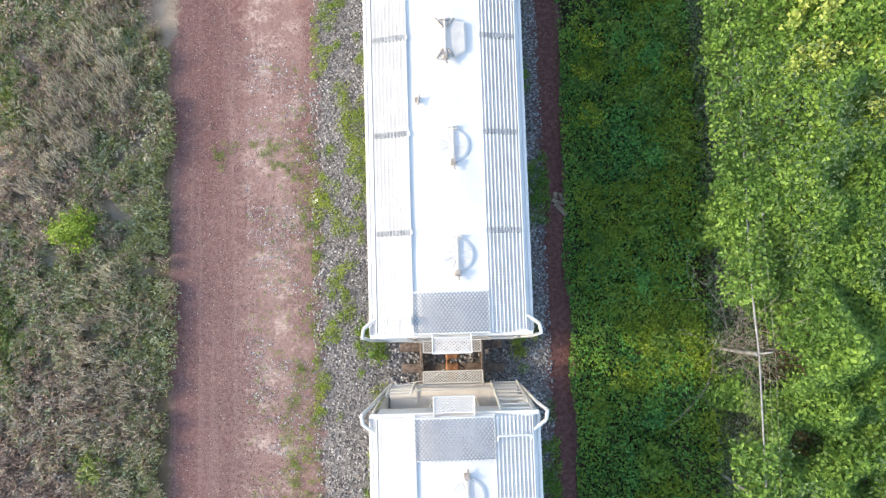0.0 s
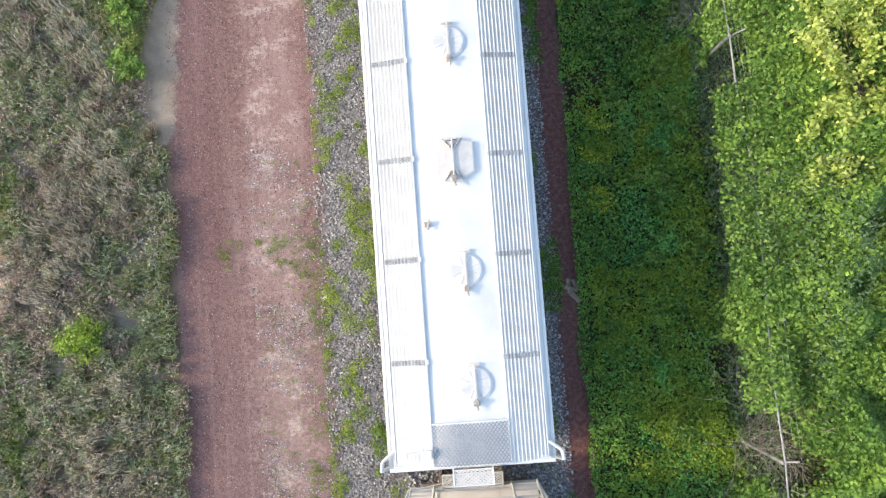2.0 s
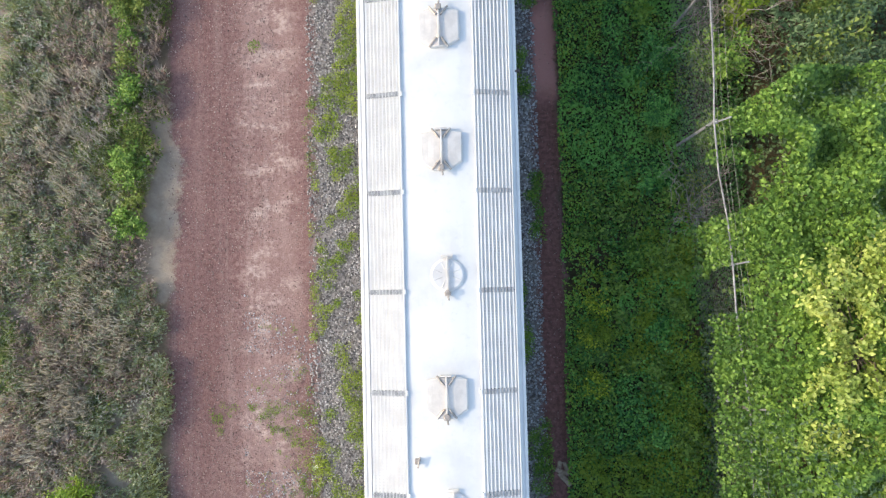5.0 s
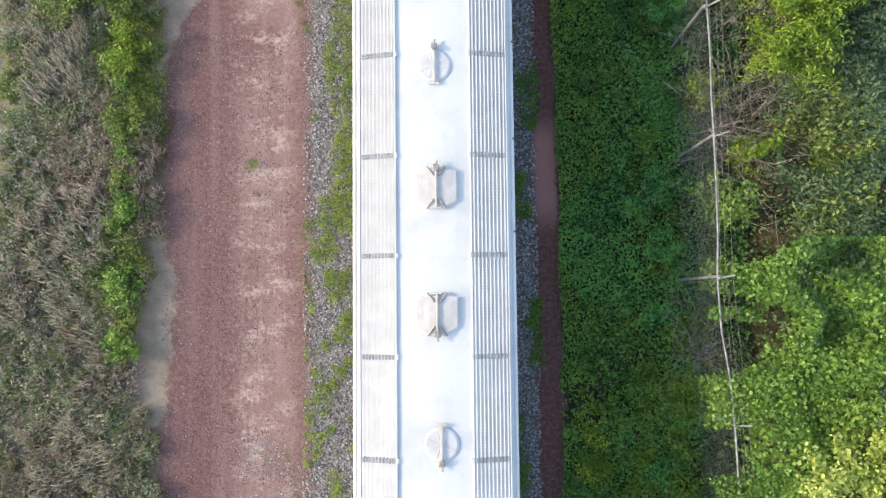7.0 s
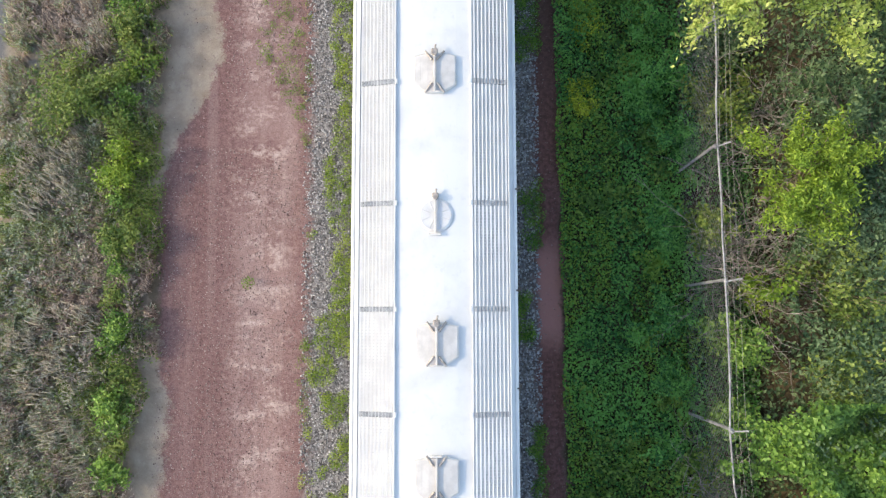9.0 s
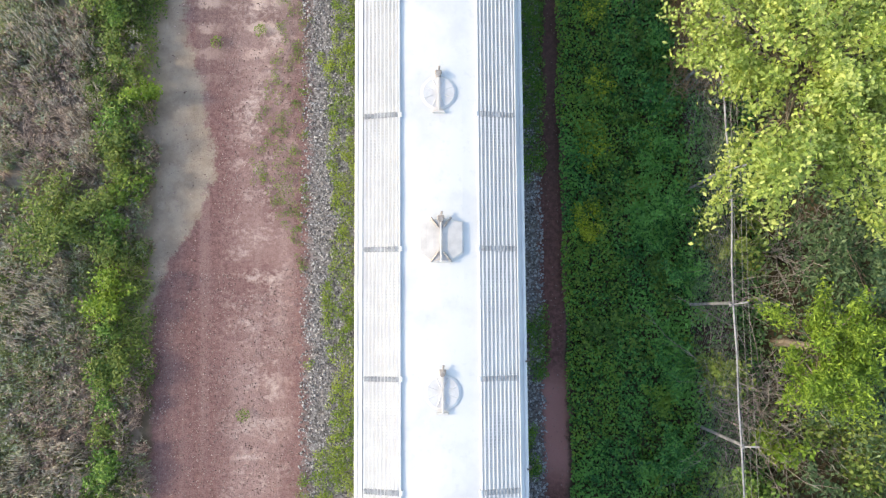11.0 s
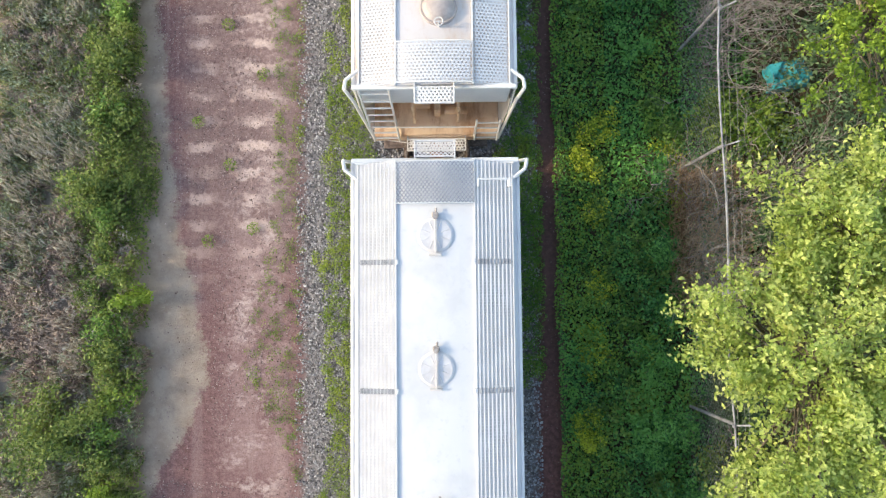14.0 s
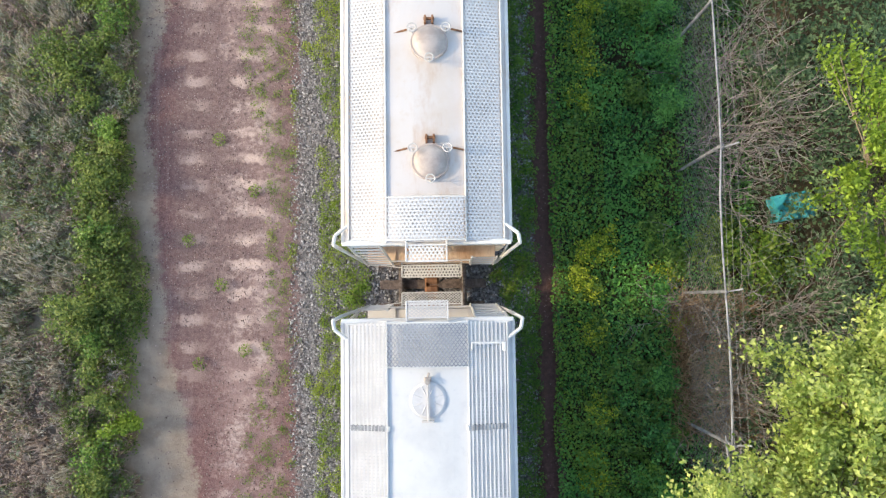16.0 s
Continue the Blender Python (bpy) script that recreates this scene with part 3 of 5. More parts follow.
def car_end(y, s, car, skin, slope, deck, grate, label_bars):
    """One end of a car: bulkhead, slope sheet, sill deck, ladders, rails, steps and coupler. s: +1 at the north end, -1 at the south end."""
    def Y(d):
        return y + s * d
    bm = bmesh.new()
    box(bm, CX - 1.52, CX + 1.52, min(Y(-0.06), Y(-0.02)), max(Y(-0.06), Y(-0.02)), 3.30, 4.52, 0.01)
    part("end_bulkhead", bm, WHITE, car)
    bm = bmesh.new()
    a = [bm.verts.new((CX + u, Y(-0.04), 3.31)) for u in (-1.5, 1.5)]
    b = [bm.verts.new((CX + u, Y(-1.35), 1.45)) for u in (1.5, -1.5)]
    c = [bm.verts.new((CX + u, Y(-1.42), 1.45)) for u in (1.5, -1.5)]
    d = [bm.verts.new((CX + u, Y(-0.11), 3.31)) for u in (-1.5, 1.5)]
    for f in ((a[0], a[1], b[0], b[1]), (d[0], d[1], c[0], c[1]), (a[0], a[1], d[1], d[0]), (b[0], b[1], c[1], c[0])):
        bm.faces.new(f)
    part("slope_sheet", bm, slope, car)
    for u in (-0.52, 0.52):
        bm = bmesh.new()
        box(bm, CX + u - 0.03, CX + u + 0.03, min(Y(-1.2), Y(-0.1)), max(Y(-1.2), Y(-0.1)), 1.2, 2.6, 0.01)
        part("shear_plate", bm, slope, car)
    bm = bmesh.new()
    box(bm, CX - 1.5, CX + 1.5, min(Y(-1.4), Y(0.18)), max(Y(-1.4), Y(0.18)), 1.02, 1.12, 0.02)
    box(bm, CX - 1.5, CX + 1.5, min(Y(0.18), Y(0.24)), max(Y(0.18), Y(0.24)), 0.85, 1.15, 0.01)
    part("end_sill", bm, deck, car)
    # corner posts, splayed out at the eave
    for u in (-1, 1):
        bm = bmesh.new()
        pipe(bm, [(CX + u * 1.50, Y(-0.35), 4.45), (CX + u * 1.74, Y(-0.16), 4.47), (CX + u * 1.77, Y(0.02), 4.46), (CX + u * 1.66, Y(0.10), 3.9), (CX + u * 1.50, Y(0.24), 1.05)], 0.036, 7)
        part("corner_post", bm, skin, car)
        bm = bmesh.new()
        pipe(bm, [(CX + u * 1.50, Y(0.26), 1.10), (CX + u * 1.60, Y(0.10), 2.4), (CX + u * 1.62, Y(-0.1), 4.4)], 0.022, 6)
        part("grab_rail", bm, skin, car)
        if u == s:
            ladder(CX + u * 0.90, CX + u * 1.50, Y(0.27), Y(0.03), car, skin, 8)
        else:
            ladder(CX + u * 0.92, CX + u * 1.46, Y(0.27), Y(0.17), car, skin, 4, 2.5)
        bm = bmesh.new()
        box(bm, min(CX + u * 0.85, CX + u * 1.5), max(CX + u * 0.85, CX + u * 1.5), min(Y(-0.25), Y(0.2)), max(Y(-0.25), Y(0.2)), 1.13, 1.16)
        part("step_plate", bm, deck, car)
    bm = bmesh.new()
    box(bm, CX - 1.6, CX + 1.6, min(Y(-0.03), Y(0.05)), max(Y(-0.03), Y(0.05)), 4.44, 4.54, 0.012)
    part("end_beam", bm, skin, car)
    bm = bmesh.new()
    pipe(bm, [(CX - 0.9, Y(0.22), 1.15), (CX - 0.9, Y(0.22), 2.1), (CX + 0.9, Y(0.22), 2.1), (CX + 0.9, Y(0.22), 1.15)], 0.018, 6)
    part("hand_rail", bm, skin, car)
    tagged(grate("crossover_platform", CX - 0.68, CX + 0.68, min(Y(0.28), Y(0.56)), max(Y(0.28), Y(0.56)), lambda q: q * 0 + 1.16, skin, car, strand=0.011), kind="stuff")
    bm = bmesh.new()
    for yy in (0.28, 0.56):
        box(bm, CX - 0.70, CX + 0.70, Y(yy) - 0.015, Y(yy) + 0.015, 1.08, 1.17)
    for xx in (-0.7, 0.7):
        box(bm, CX + xx - 0.015, CX + xx + 0.015, min(Y(0.2), Y(0.56)), max(Y(0.2), Y(0.56)), 1.08, 1.17)
    part("platform_frame", bm, skin, car)
    # roof-level end step
    tagged(grate("roof_step", CX - 0.36, CX + 0.36, min(Y(0.06), Y(0.36)), max(Y(0.06), Y(0.36)), lambda q: q * 0 + 4.66, skin if grate is punched_plate else GRATE, car, strand=0.0118), kind="stuff")
    bm = bmesh.new()
    for xx in (-0.38, 0.38):
        box(bm, CX + xx - 0.014, CX + xx + 0.014, min(Y(-0.05), Y(0.38)), max(Y(-0.05), Y(0.38)), 4.62, 4.68, 0.004)
    for yy in (0.06, 0.37):
        box(bm, CX - 0.38, CX + 0.38, Y(yy) - 0.012, Y(yy) + 0.012, 4.61, 4.67)
    part("step_frame", bm, skin, car)
    # brake cylinder, hose and coupler
    bm = bmesh.new()
    rod(bm, (CX - 0.55, Y(-0.55), 1.45), (CX - 0.15, Y(-0.55), 1.45), 0.14, 14)
    rod(bm, (CX + 0.2, Y(-0.4), 1.3), (CX + 0.75, Y(-0.4), 1.3), 0.10, 12)
    box(bm, CX - 0.05, CX + 0.1, min(Y(-0.65), Y(-0.3)), max(Y(-0.65), Y(-0.3)), 1.12, 1.6, 0.02)
    part("brake_gear", bm, slope, car)
    bm = bmesh.new()
    box(bm, CX - 0.10, CX + 0.10, min(Y(0.0), Y(0.62)), max(Y(0.0), Y(0.62)), 0.78, 0.98, 0.03)
    box(bm, CX - 0.17, CX + 0.17, min(Y(0.52), Y(0.74)), max(Y(0.52), Y(0.74)), 0.74, 1.02, 0.05)
    box(bm, CX - 0.16, CX - 0.05, min(Y(0.66), Y(0.86)), max(Y(0.66), Y(0.86)), 0.76, 1.0, 0.03)
    part("coupler", bm, RUST, car, "rusty cast coupler")
    bm = bmesh.new()
    pipe(bm, [(CX + 0.3, Y(0.24), 0.95), (CX + 0.32, Y(0.45), 0.70), (CX + 0.25, Y(0.62), 0.58), (CX + 0.1, Y(0.72), 0.70)], 0.025, 7)
    part("air_hose", bm, IRON, car)
    bm = bmesh.new()
    pipe(bm, [(CX - 1.2, Y(0.26), 1.0), (CX - 0.6, Y(0.34), 0.95), (CX - 0.2, Y(0.60), 0.92)], 0.012, 5)
    part("uncoupling_rod", bm, skin, car)
    if label_bars:
        for row, (z, n, w) in enumerate(((3.84, 6, 0.075),)):
            for k in range(n):
                bm = bmesh.new()
                x = CX + (k - (n - 1) / 2) * (w + 0.025)
                box(bm, x - w / 2, x + w / 2, min(Y(-0.021), Y(-0.015)), max(Y(-0.021), Y(-0.015)), z - 0.045, z + 0.045)
                part("lettering_bar", bm, BLACK, car)


    elif s > 0:
        for k in range(5):
            bm = bmesh.new()
            x = CX - 0.86 + k * 0.088
            box(bm, x - 0.03, x + 0.03, min(Y(-0.021), Y(-0.015)), max(Y(-0.021), Y(-0.015)), 4.20, 4.32)
            part("lettering_bar", bm, BLACK, car)


def hopper_car(y0, y1, label, skin, slope, deck, grate, board_paint, hatches, brackets, ends, roof_paint=None):
    car = tagged(new("hopper_car"), label, "railcar", "cars of the train")
    # sides with slight belly, open ends
    bm = bmesh.new()
    prof = [(EDGE, EAVE), (EDGE - 0.02, 4.22), (1.585, 3.4), (1.60, 2.4), (1.58, 1.4), (1.50, 1.05)]
    for s in (-1, 1):
        n = 14
        grid = [[bm.verts.new((CX + s * u, y0 + 0.03 + (y1 - y0 - 0.06) * k / n, z)) for u, z in prof] for k in range(n + 1)]
        for k in range(n):
            for j in range(len(prof) - 1):
                bm.faces.new((grid[k][j], grid[k][j + 1], grid[k + 1][j + 1], grid[k + 1][j]))
    part("side_wall", bm, skin, car)
    # roof sheet, folded at the centre strip
    bm = bmesh.new()
    us = [-EDGE, -1.2, -0.9, -0.72, -0.45, -0.2, 0, 0.2, 0.45, 0.72, 0.9, 1.2, EDGE]
    n = max(2, int((y1 - y0) / 0.6))
    grid = [[bm.verts.new((CX + u, y0 + (y1 - y0) * k / n, roof_height(u) + 0.004 * math.sin(k * 2.1 + u * 3))) for u in us] for k in range(n + 1)]
    for k in range(n):
        for j in range(len(us) - 1):
            bm.faces.new((grid[k][j], grid[k][j + 1], grid[k + 1][j + 1], grid[k + 1][j]))
    part("roof", bm, roof_paint or skin, car)
    for s in (-1, 1):
        bm = bmesh.new()
        box(bm, min(CX + s * 1.565, CX + s * 1.635), max(CX + s * 1.565, CX + s * 1.635), y0, y1, 4.27, 4.385, 0.012)
        part("eave_rail", bm, skin, car)
        bm = bmesh.new()
        box(bm, min(CX + s * 0.735, CX + s * 0.765), max(CX + s * 0.735, CX + s * 0.765), y0, y1, 4.57, 4.648, 0.005)
        box(bm, min(CX + s * 1.465, CX + s * 1.49), max(CX + s * 1.465, CX + s * 1.49), y0, y1, 4.40, 4.485, 0.005)
        part("board_frame", bm, skin, car)
        za, zb = 4.636, 4.470

        def lie(q, s=s):
            return za + (zb - za) * (np.abs(q - CX) - 0.77) / 0.69

        lo, hi = min(CX + s * 0.77, CX + s * 1.46), max(CX + s * 0.77, CX + s * 1.46)
        tagged(grate("running_board", lo, hi, y0 + 0.02, y1 - 0.02, lie, board_paint, car, strand=0.0148, rib=0.013), kind="stuff")
        for yb in brackets:
            bm = bmesh.new()
            for k in range(10):
                u0 = 0.79 + k * 0.066
                z = za + (zb - za) * (u0 - 0.77) / 0.69
                box(bm, min(CX + s * u0, CX + s * (u0 + 0.05)), max(CX + s * u0, CX + s * (u0 + 0.05)), yb - 0.05, yb + 0.05, z - 0.055, z + 0.013)
            box(bm, min(CX + s * 0.76, CX + s * 1.47), max(CX + s * 0.76, CX + s * 1.47), yb - 0.02, yb + 0.02, 4.40, 4.445)
            part("board_bracket", bm, BRACKET, car, "galvanised support bracket")
            bm = bmesh.new()
            box(bm, min(CX + s * 0.70, CX + s * 0.745), max(CX + s * 0.70, CX + s * 0.745), yb - 0.05, yb + 0.05, 4.59, 4.66, 0.008)
            part("bracket_foot", bm, skin, car)
    # cross boards over the centre strip at both ends
    for ya, yb in ((y0 + 0.04, y0 + 0.86), (y1 - 0.86, y1 - 0.04)):
        cross = grate("end_board", CX - 0.735, CX + 0.735, ya, yb, lambda q: 4.74 - 0.05 * ((q - CX) / 0.72) ** 2, END_GRATE if grate is expanded_metal else board_paint, car, **({"pitch": 0.050, "cell": 0.075, "strand": 0.0135} if grate is expanded_metal else {}))
        tagged(cross, kind="stuff")
        for q in (ya, yb):
            bm = bmesh.new()
            for k in range(8):
                u0, u1 = -0.735 + k * 0.18375, -0.735 + (k + 1) * 0.18375
                z0, z1 = (4.73 - 0.05 * (u / 0.72) ** 2 for u in (u0, u1))
                rod(bm, (CX + u0, q, z0), (CX + u1, q, z1), 0.018, 4)
            part("end_board_frame", bm, skin, car)
    for kind, x, y, flip in hatches:
        if kind == "round":
            round_hatch(CX + x, y, car, flip)
        elif kind == "box":
            box_hatch(CX + x, y, car, flip)
        else:
            dome_hatch(CX + x, y, car)
    # hopper bottoms
    span = (y1 - y0 - 4.4) / 4
    for k in range(4):
        ya = y0 + 2.2 + k * span
        bm = bmesh.new()
        top = [bm.verts.new((CX + u, v, 1.3)) for u, v in ((-1.45, ya), (1.45, ya), (1.45, ya + span), (-1.45, ya + span))]
        low = [bm.verts.new((CX + u, v, 0.55)) for u, v in ((-0.4, ya + span * 0.36), (0.4, ya + span * 0.36), (0.4, ya + span * 0.64), (-0.4, ya + span * 0.64))]
        for i in range(4):
            bm.faces.new((top[i], top[(i + 1) % 4], low[(i + 1) % 4], low[i]))
        bm.faces.new(low)
        part("hopper_bottom", bm, skin, car)
    bm = bmesh.new()
    box(bm, CX - 0.2, CX + 0.2, y0 - 0.1, y1 + 0.1, 0.70, 1.00, 0.02)
    part("centre_sill", bm, IRON, car)
    truck(y0 + 2.0, car)
    truck(y1 - 2.0, car)
    for e in ends:
        car_end(y1 if e > 0 else y0, e, car, skin, slope, deck, grate, grate is punched_plate)
    return car


SCALE = 0.942


def settled(y):
    """Place along the long car of a fitting that stands y from its south datum."""
    return y + 1.6 * float(rise(y, 15.0, 23.0))


main_hatches = [("round", 0.16, 1.10, True), ("round", 0.14, 3.37, True), ("box", 0.05, 5.62, True), ("round", 0.12, 8.08, True), ("box", 0.06, 10.67, True),
                ("box", 0.06, 13.24, False), ("round", 0.04, 15.75, False), ("box", 0.03, 18.16, False), ("round", 0.0, 20.42, False), ("round", 0.0, 22.62, False)]
main_hatches = [(kind, x, settled(y), flip) for kind, x, y, flip in main_hatches]
main_car = hopper_car(-0.5, settled(24.1), "white covered hopper railcar with diamond-mesh running boards", WHITE, BEIGE, BEIGE, expanded_metal, GRATE, main_hatches,
                      [settled(1.59 + 2.055 * k) for k in range(11)], (-1, 1))
south_car = hopper_car(-22.1, -2.1, "white covered hopper railcar with dusty beige end platform", WHITE, BEIGE, BEIGE, expanded_metal, GRATE,
                       [("round", 0.20, -3.65 - 2.3 * k, False) for k in range(8)], [-4.3 - 2.05 * k for k in range(9)], (-1, 1))
north_car = hopper_car(27.2, 46.75, "white covered hopper railcar, rust-stained, with punched-plate walkways", WORN, RUSTY, RUSTY, punched_plate, WHITE,
                       [("dome", 0.10, 28.75 + 2.35 * k, False) for k in range(7)], [], (-1, 1), ROOF_RUST)
for rail_car, wide in ((main_car, 0.972), (south_car, 1.0), (north_car, 0.965)):
    rail_car.matrix_world = Matrix.Translation((0.015, -0.5, 0.017)) @ Matrix.Diagonal((wide, SCALE, SCALE, 1))

# ---- small fittings on the cars ----
for y in (12.38, 14.32, settled(16.27)):
    bm = bmesh.new()
    box(bm, CX + 1.63, CX + 1.70, y - 0.035, y + 0.035, 4.28, 4.37, 0.012)
    rod(bm, (CX + 1.60, y - 0.03, 4.40), (CX + 1.64, y - 0.03, 4.40), 0.02, 6)
    part("side_clip", bm, IRON, main_car, "small black iron clip")
bm = bmesh.new()
box(bm, CX - 0.60, CX - 0.50, 4.28, 4.40, 4.62, 4.68, 0.01)
rod(bm, (CX - 0.54, 4.22, 4.70), (CX - 0.50, 4.44, 4.72), 0.018, 6)
rod(bm, (CX - 0.60, 4.36, 4.70), (CX - 0.48, 4.38, 4.70), 0.018, 6)
part("roof_latch", bm, RUSTED_GREY, main_car)
for xs, y in (((-1.25, -0.80), -0.14), ((0.82, 1.40), 25.28)):
    bm = bmesh.new()
    pipe(bm, [(CX + xs[0], y - 0.12, 4.66), (CX + xs[0], y, 4.80), (CX + xs[1], y, 4.76), (CX + xs[1], y - 0.12, 4.62)], 0.022, 6)
    box(bm, CX + xs[1] - 0.03, CX + xs[1] + 0.03, y - 0.15, y + 0.02, 4.66, 4.78, 0.008)
    part("grab_bar", bm, WHITE, main_car)
bm = bmesh.new()
pipe(bm, [(CX + 0.80, -2.62, 4.66), (CX + 0.80, -2.50, 4.80), (CX + 1.42, -2.50, 4.76), (CX + 1.42, -2.62, 4.62)], 0.022, 6)
part("grab_bar", bm, WHITE, south_car)

# ---- stones and litter ----
x, y = scatter(30000, -3.45, -1.6, -8, 39)
keep = np.abs(x + 2.45) + 0.35 * hills(x, y, 2.0, 5) < RNG.uniform(0.72, 1.12, len(x))
tagged(stones("ballast_stones", np.stack([x, y, RNG.uniform(0.0, 0.03, len(x))], 1)[keep], 0.027, STONE), "grey and brown broken ballast stones beside the rails", "ballast", kind="stuff")
x, y = scatter(15000, 1.62, 2.55, -8, 39)
tagged(stones("ballast_stones", np.stack([x, y, RNG.uniform(0.0, 0.03, len(x))], 1), 0.029, SHADE_BLUE_STONE), "grey broken ballast stones beside the rails, tinted blue for shade", "ballast", kind="stuff")
x = np.concatenate([RNG.uniform(-1.6, 1.6, 2200), RNG.uniform(-1.6, 1.6, 2600)])
y = np.concatenate([RNG.uniform(-3.6, 0.2, 2200), RNG.uniform(22.6, 26.5, 2600)])
tagged(stones("ballast_stones", np.stack([x, y, RNG.uniform(0.02, 0.08, len(x))], 1), 0.038, STONE), "brown broken ballast stones between the ties", "ballast", kind="stuff")
x, y = scatter(30000, -7.1, -3.2, -8, 39)
keep = (hills(x, y, 1.1, 11) + 0.5 * (x < -4.9) > -0.45) & ~((x < -5.5) & (y > 16.8) & (y < 23.5) & (RNG.uniform(0, 1, len(x)) < 0.85))
tagged(stones("road_pebbles", np.stack([x, y, np.full(len(x), 0.004)], 1)[keep], 0.0175, PALE_STONE), "small pale pebbles pressed into the red lane", "pebbles", kind="stuff")
x, y = scatter(5200, -5.15, -3.4, -8, 7)
keep = hills(x, y, 2.2, 12) + 0.6 * np.sin(y * 9.5) > 0.1
tagged(stones("road_grit", np.stack([x, y, np.full(len(x), 0.004)], 1)[keep], 0.019, SHADE_BLUE_STONE), "grey grit lying on the red dirt lane", "grit", kind="stuff")
x, y = scatter(1600, 2.48, 3.15, -8, 39)
tagged(stones("path_pebbles", np.stack([x, y, np.full(len(x), 0.002)], 1), 0.013, PALE_STONE), "small pebbles on the dark earth path", "pebbles", kind="stuff")


def litter(name, x, y, turn, size, material, label, category, bend=0.0):
    bm = bmesh.new()
    box(bm, -size[0] / 2, size[0] / 2, -size[1] / 2, size[1] / 2, 0, size[2], size[2] * 0.3)
    bmesh.ops.subdivide_edges(bm, edges=[e for e in bm.edges if e.calc_length() > 0.6 * max(size[:2])], cuts=3)
    for v in bm.verts:
        v.co += Vector((noise.noise(v.co * 7 + Vector((x, y, 0))), noise.noise(v.co * 6), 0.0)) * bend
    ob = part(name, bm, material)
    ob.matrix_world = pose(x, y, 0.005, 0, 0, turn)
    return tagged(ob, label, category)


for k, (dx, dy, turn, l, w) in enumerate(((0.0, -0.12, 48, 0.42, 0.13), (-0.06, 0.06, 20, 0.36, 0.10), (0.02, 0.20, 75, 0.22, 0.09), (-0.12, 0.24, 100, 0.18, 0.10), (0.10, 0.12, -20, 0.20, 0.07))):
    litter("broken_board", 2.95 + dx, 2.1 + dy, -turn, (l, w, 0.05), BOARD, "broken weathered board lying on the earth path", "board", 0.015)
PLASTIC = plain("white_plastic", (0.70, 0.70, 0.70), (0.80, 0.80, 0.80), 5, 0.4)
litter("plastic_scrap", -3.35, 2.38, 20, (0.14, 0.08, 0.02), PLASTIC, "white plastic scrap lying on ballast stones", "litter", 0.02)
ROCK = plain("pale_rock", (0.45, 0.40, 0.39), (0.62, 0.56, 0.54), 9, 0.9)
bm = bmesh.new()
bmesh.ops.create_icosphere(bm, subdivisions=2, radius=0.09)
for v in bm.verts:
    v.co *= 1 + 0.35 * noise.noise(v.co * 16)
    v.co.z *= 0.6
ob = part("pale_rock", bm, ROCK)
ob.matrix_world = pose(3.0, 29.1, 0.035)
tagged(ob, "pale rounded rock on the dark earth path", "rock")

# ---- chain-link fence ----
WIRE = plain("fence_wire", (0.20, 0.20, 0.205), (0.32, 0.32, 0.325), 8, 0.6, 0.3)
PIPE = plain("fence_pipe", (0.20, 0.20, 0.21), (0.36, 0.36, 0.37), 5, 0.6, 0.3)
fence = tagged(new("chain_link_fence"), "grey chain-link fence on steel posts, overgrown by vines", "fence")
POSTS = [-10.4, -7.5, -4.5, -1.6, 1.2, 4.2, 7.2, 10.2, 13.15, 15.9, 18.6, 21.2, 24.15, 27.0, 30.0, 33.0, 36.0]


def fence_x(y):
    return 6.28 - 0.44 * min(max((y - 5) / 5, 0), 1) - 0.03 * math.sin(y * 0.9)


BASE, TOP = 0.70, 3.28
for i, y in enumerate(POSTS):
    x = fence_x(y)
    lean = random.uniform(-0.07, 0.05)
    bm = bmesh.new()
    rod(bm, (x, y, BASE - 0.1), (x + lean, y + random.uniform(-0.06, 0.06), TOP), 0.034, 10)
    rod(bm, (x + lean, y, TOP), (x + lean, y, TOP + 0.05), 0.045, 10, 0.01)
    rod(bm, (x + lean, y, TOP - 0.04), (x + lean + 0.24, y + 0.05, TOP + 0.22), 0.018, 6)
    part("fence_post", bm, PIPE, fence)
    if i + 1 < len(POSTS):
        y2 = POSTS[i + 1]
        x2 = fence_x(y2)
        ends = [(x, y, TOP)] + [(x + (x2 - x) * f + random.uniform(-0.045, 0.045), y + (y2 - y) * f, TOP - 0.03 * math.sin(f * 3.14)) for f in (0.3, 0.65)] + [(x2, y2, TOP)]
        if i == 10:
            ends = ends[:-1] + [(x2 - 0.10, y2 + 0.2, TOP - 0.05)]
        bm = bmesh.new()
        pipe(bm, ends, 0.021, 8)
        part("top_rail", bm, PIPE, fence)
        # diagonal wires both ways, clipped to the bay
        L, P, T = y2 - y, 0.125, TOP - BASE
        v, t = [], []
        for s in (1, -1):
            for k in range(int((L + T) / P)):
                c = k * P
                a0, a1 = max(0.0, c - T), min(L, c)
                if a1 - a0 < 0.02:
                    continue
                p, q = [], []
                for a, out in ((a0, p), (a1, q)):
                    b = y + (a if s > 0 else L - a)
                    out.extend((x + (x2 - x) * (b - y) / L, b, BASE + c - a))
                n = len(v)
                w = 0.0015
                v += [(p[0] - w, p[1], p[2]), (p[0] + w, p[1] - w, p[2]), (p[0] + w, p[1] + w, p[2]), (q[0] - w, q[1], q[2]), (q[0] + w, q[1] - w, q[2]), (q[0] + w, q[1] + w, q[2])]
                for a, b in ((0, 1), (1, 2), (2, 0)):
                    t += [(n + a, n + b, n + 3 + b), (n + a, n + 3 + b, n + 3 + a)]
        tri_mesh("wire_mesh", v, t, WIRE, fence)

